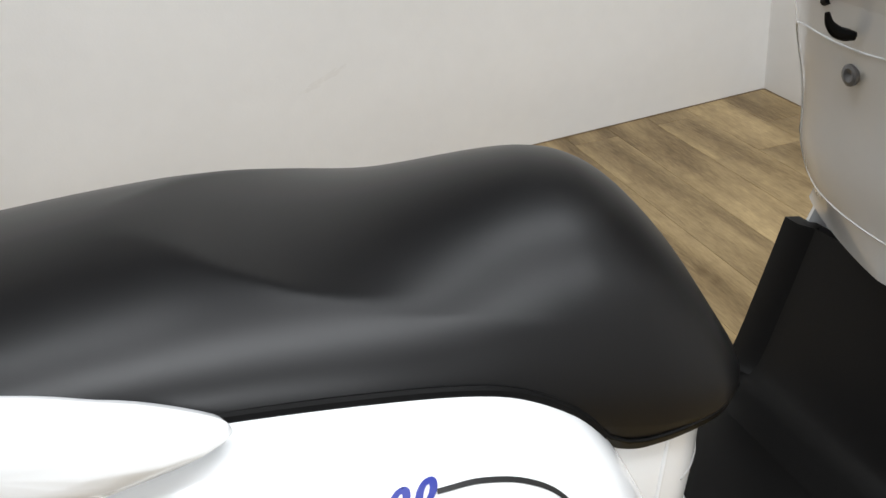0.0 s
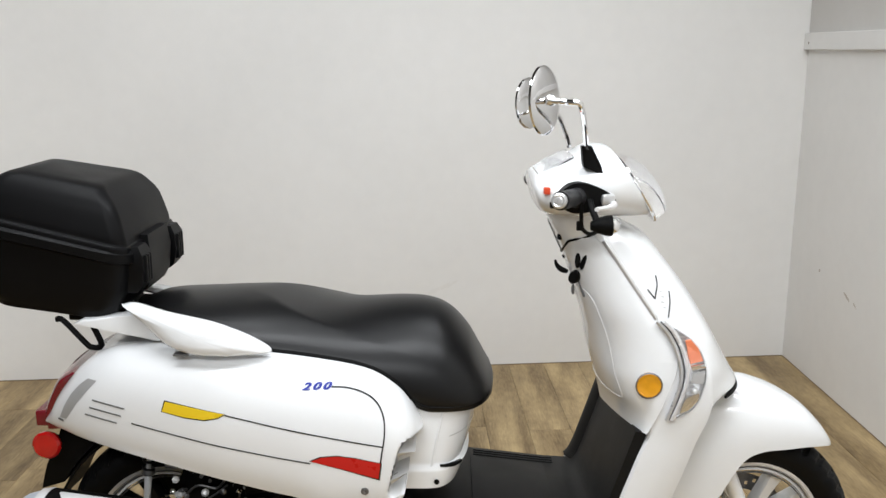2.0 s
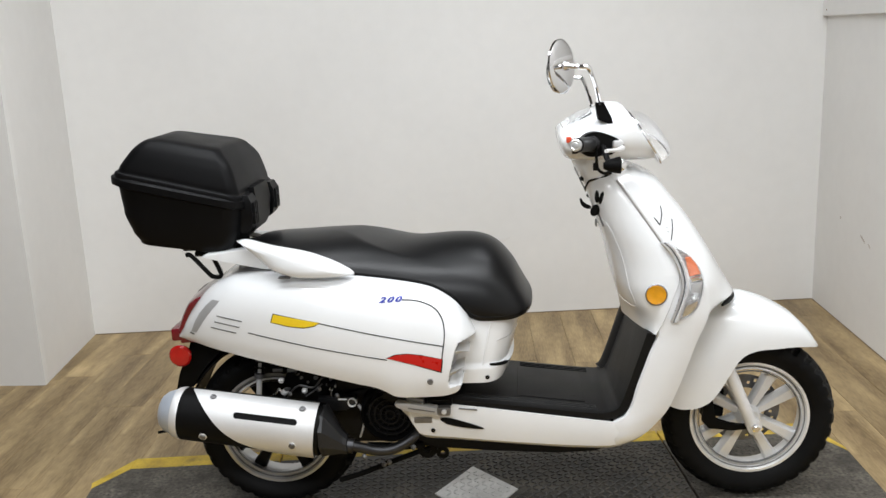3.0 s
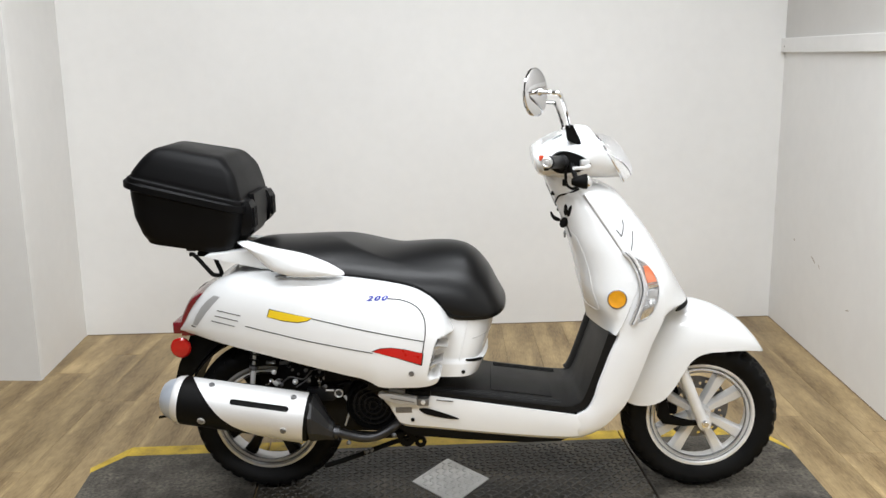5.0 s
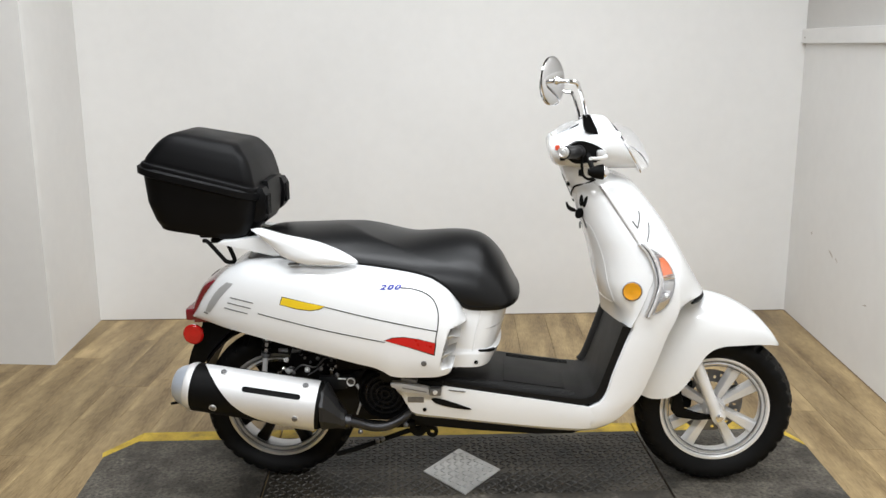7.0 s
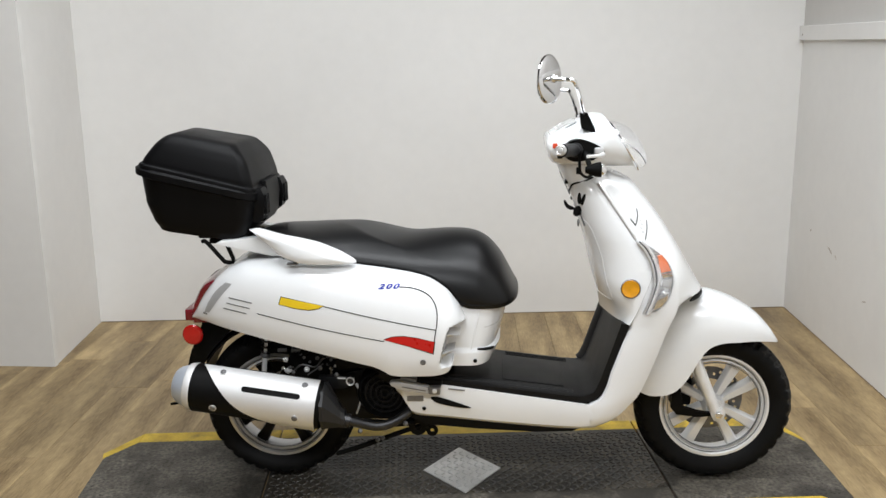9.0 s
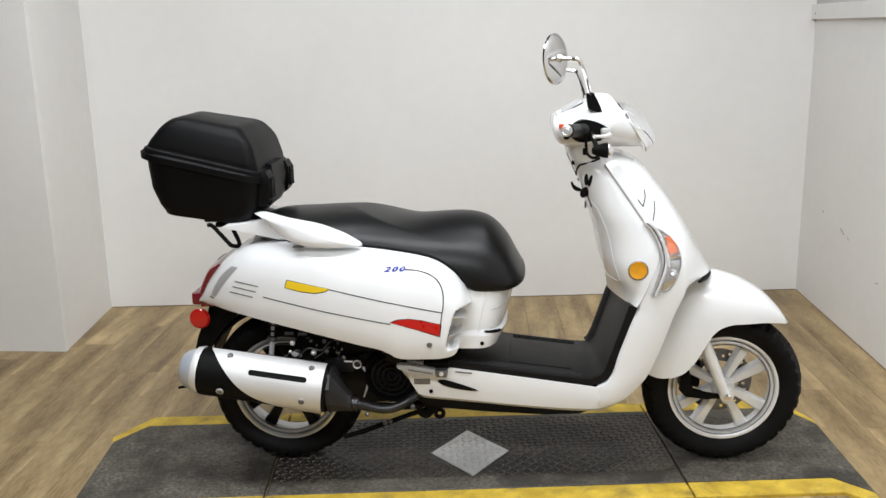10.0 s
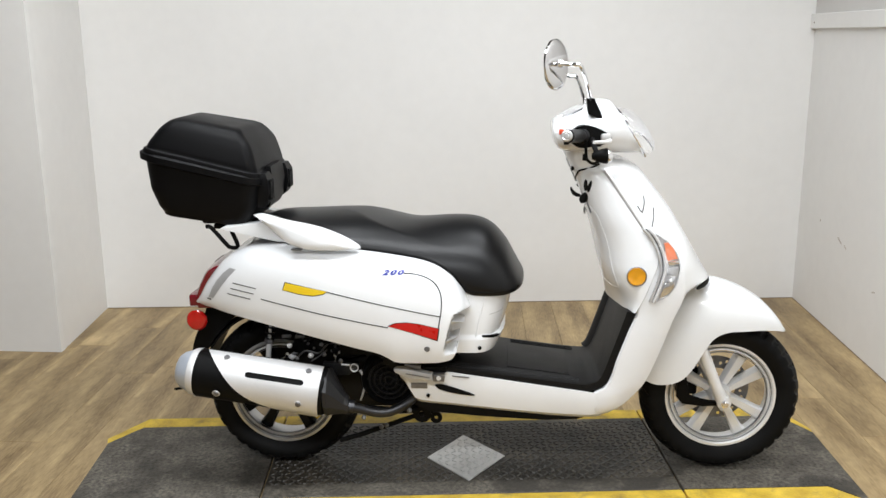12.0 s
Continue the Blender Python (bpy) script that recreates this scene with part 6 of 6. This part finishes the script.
part("oil_line", tube(smooth([(-0.60, -0.13, 0.375), (-0.57, -0.14, 0.40), (-0.53, -0.142, 0.395), (-0.50, -0.142, 0.425), (-0.46, -0.14, 0.42)], 5), 0.003, 6), GUNMETAL, eng)
# bright fittings between the silencer and the body
fittings = ((-0.621, 0.394, 0.007), (-0.607, 0.388, 0.009), (-0.592, 0.383, 0.006), (-0.635, 0.384, 0.005), (-0.613, 0.422, 0.008), (-0.600, 0.398, 0.005))
for k, (x, z, r) in enumerate(fittings):
    axis = (0.5 * (-1) ** k, -1, 0.6 - 0.25 * (k % 4))
    part("hose_fitting", lathe([(-0.014, r * 0.6), (-0.004, r * 0.6), (-0.003, r), (0.003, r), (0.004, r * 0.7), (0.010, r * 0.55), (0.011, 0.0)], (x, -0.158, z), axis, 6), (CHROME, ALLOY, GUNMETAL)[k % 3], eng)
part("throttle_rod", tube([(-0.549, -0.160, 0.377), (-0.526, -0.160, 0.392), (-0.502, -0.160, 0.412)], 0.0022, 8), GUNMETAL, eng)
part("rod_knob", lathe([(-0.006, 0.004), (-0.003, 0.008), (0.004, 0.008), (0.008, 0.003), (0.009, 0)], (-0.551, -0.160, 0.393), (0.3, -0.4, 1), 12), ALLOY, eng)
part("vent_nipple", lathe([(-0.016, 0.005), (0.0, 0.005), (0.001, 0.007), (0.005, 0.007), (0.010, 0.003), (0.011, 0)], (-0.479, -0.160, 0.393), (0, -0.1, 1), 10), CHROME, eng)
part("lug_edge", tube([(-0.459, -0.172, 0.3725), (-0.435, -0.172, 0.3715)], 0.0028, 8), ALLOY, eng)
part("cable_sleeve", tube(smooth([(-0.405, -0.172, 0.356), (-0.393, -0.174, 0.335), (-0.391, -0.174, 0.312), (-0.398, -0.172, 0.285), (-0.406, -0.170, 0.262)], 5), [0.0045 - 0.0001 * k for k in range(21)], 8), GREY, eng)
for x, z in ((-0.640, 0.443), (-0.600, 0.442)):
    part("wheel_bracket", tube([(x, -0.135, z), (x + 0.026, -0.135, z + 0.001)], 0.006, 8), GUNMETAL, eng)

# centre stand, folded
for s in (-1, 1):
    part("centre_stand", tube(smooth([(-0.19, s * 0.12, 0.215), (-0.27, s * 0.128, 0.192), (-0.40, s * 0.14, 0.145), (-0.475, s * 0.145, 0.122)], 4), 0.0075, 10), PLASTIC, scooter, "folded black centre stand")
stand = part("stand_plate", lathe([(0, 0.010), (0.008, 0.010), (0.008, 0.027), (0, 0.027)], (-0.230, -0.125, 0.207), (0, -1, 0), 12, closed=True), PLASTIC, scooter, "black bracket plate with holes")
part("stand_eye", lathe([(0, 0.006), (0.006, 0.006), (0.006, 0.018), (0, 0.018)], (-0.188, -0.126, 0.196), (0, -1, 0), 12, closed=True), PLASTIC, stand)
part("stand_web", slab([(-0.262, 0.262), (-0.17, 0.262), (-0.165, 0.235), (-0.20, 0.225), (-0.262, 0.225)], -0.135, -0.122, 0.003), PLASTIC, stand)
part("bracket_arm", tube([(-0.39, -0.16, 0.232), (-0.31, -0.15, 0.224), (-0.24, -0.14, 0.225)], 0.011, 8), PLASTIC, stand)

# ---- luggage case on the carrier ----
case = thing("top_case", "black plastic top case with hinged lid, fixed to the scooter's carrier", "luggage case")


def case_shell(rows, n=4):
    """A shell through rows of case_ring numbers, rounded between them."""
    a = smooth([r[:3] for r in rows], n)
    b = smooth([r[3:6] for r in rows], n)
    r = [rows[min(len(rows) - 1, k // n)][6] for k in range(len(a))]
    return loft([case_ring(*p, *q, k) for p, q, k in zip(a, b, r)])


def case_ring(z_rear, z_front, x0, x1, w0, w1, r, n=9):
    """A rounded outline seen from above: w0 half-width at the rear, w1 at the front; its height slopes to the front."""
    corners = [(x0 + r * 1.6, -w0 + r, 180, 270, r * 1.6, r), (x1 - r, -w1 + r, 270, 360, r, r), (x1 - r, w1 - r, 0, 90, r, r), (x0 + r * 1.6, w0 - r, 90, 180, r * 1.6, r)]
    ring = []
    for cx, cy, a0, a1, rx, ry in corners:
        for k in range(n):
            a = radians(a0 + (a1 - a0) * k / (n - 1))
            x, y = cx + rx * math.cos(a), cy + ry * math.sin(a)
            t = (x - x0) / (x1 - x0)
            ring.append((x, y, z_rear + (z_front - z_rear) * t))
    return ring


part("case_base", case_shell([(0.800, 0.771, -0.94, -0.765, 0.10, 0.105, 0.03), (0.801, 0.772, -0.966, -0.738, 0.136, 0.143, 0.03), (0.811, 0.779, -0.975, -0.727, 0.143, 0.151, 0.035), (0.842, 0.803, -0.992, -0.706, 0.150, 0.160, 0.04), (0.90, 0.845, -1.010, -0.686, 0.155, 0.168, 0.05), (0.972, 0.896, -1.016, -0.678, 0.158, 0.172, 0.05)]), CASE, case, "black case base", 40)
part("case_rim", loft([case_ring(0.964, 0.889, -1.022, -0.676, 0.162, 0.176, 0.05), case_ring(0.968, 0.893, -1.030, -0.672, 0.168, 0.181, 0.052), case_ring(0.986, 0.910, -1.030, -0.672, 0.168, 0.181, 0.052), case_ring(0.991, 0.915, -1.022, -0.676, 0.162, 0.176, 0.05)]), CASE, case, "black rim lip", 40)
part("case_lid", case_shell([(0.984, 0.910, -1.016, -0.679, 0.159, 0.174, 0.03), (0.998, 0.924, -1.013, -0.680, 0.1585, 0.1735, 0.03), (1.001, 0.928, -1.006, -0.684, 0.151, 0.167, 0.028), (1.014, 0.945, -0.998, -0.687, 0.149, 0.166, 0.026), (1.050, 0.998, -0.968, -0.702, 0.138, 0.155, 0.024), (1.070, 1.030, -0.943, -0.724, 0.122, 0.138, 0.022), (1.077, 1.047, -0.920, -0.742, 0.100, 0.113, 0.02), (1.079, 1.054, -0.895, -0.775, 0.06, 0.066, 0.02)]), CASE, case, "black domed lid", 32)
for y in (-0.112, 0.112):
    h = part("hinge", loft([[(x - 0.03, y - w, z), (x, y - w, z), (x, y + w, z), (x - 0.03, y + w, z)] for x, z, w in ((-0.674, 0.826, 0.020), (-0.662, 0.838, 0.027), (-0.655, 0.872, 0.030), (-0.657, 0.906, 0.030), (-0.666, 0.924, 0.024))]), CASE, case, "black hinge cover")
    for k in range(3):
        part("hinge_rib", block((-0.664, y - 0.019 + 0.014 * k, 0.848), (-0.651, y - 0.011 + 0.014 * k, 0.905), 0.002), CASE, h)
part("hinge_bridge", loft([[(x - 0.03, -w, z), (x, -w, z), (x, w, z), (x - 0.03, w, z)] for x, z, w in ((-0.678, 0.815, 0.062), (-0.668, 0.835, 0.070), (-0.662, 0.89, 0.070), (-0.668, 0.935, 0.066))]), CASE, case)
part("case_lock", block((-1.03, -0.04, 0.93), (-1.01, 0.04, 0.98), 0.006), CASE, case)
part("case_foot", block((-0.88, -0.07, 0.764), (-0.73, 0.07, 0.79), 0.006), PLASTIC, case)
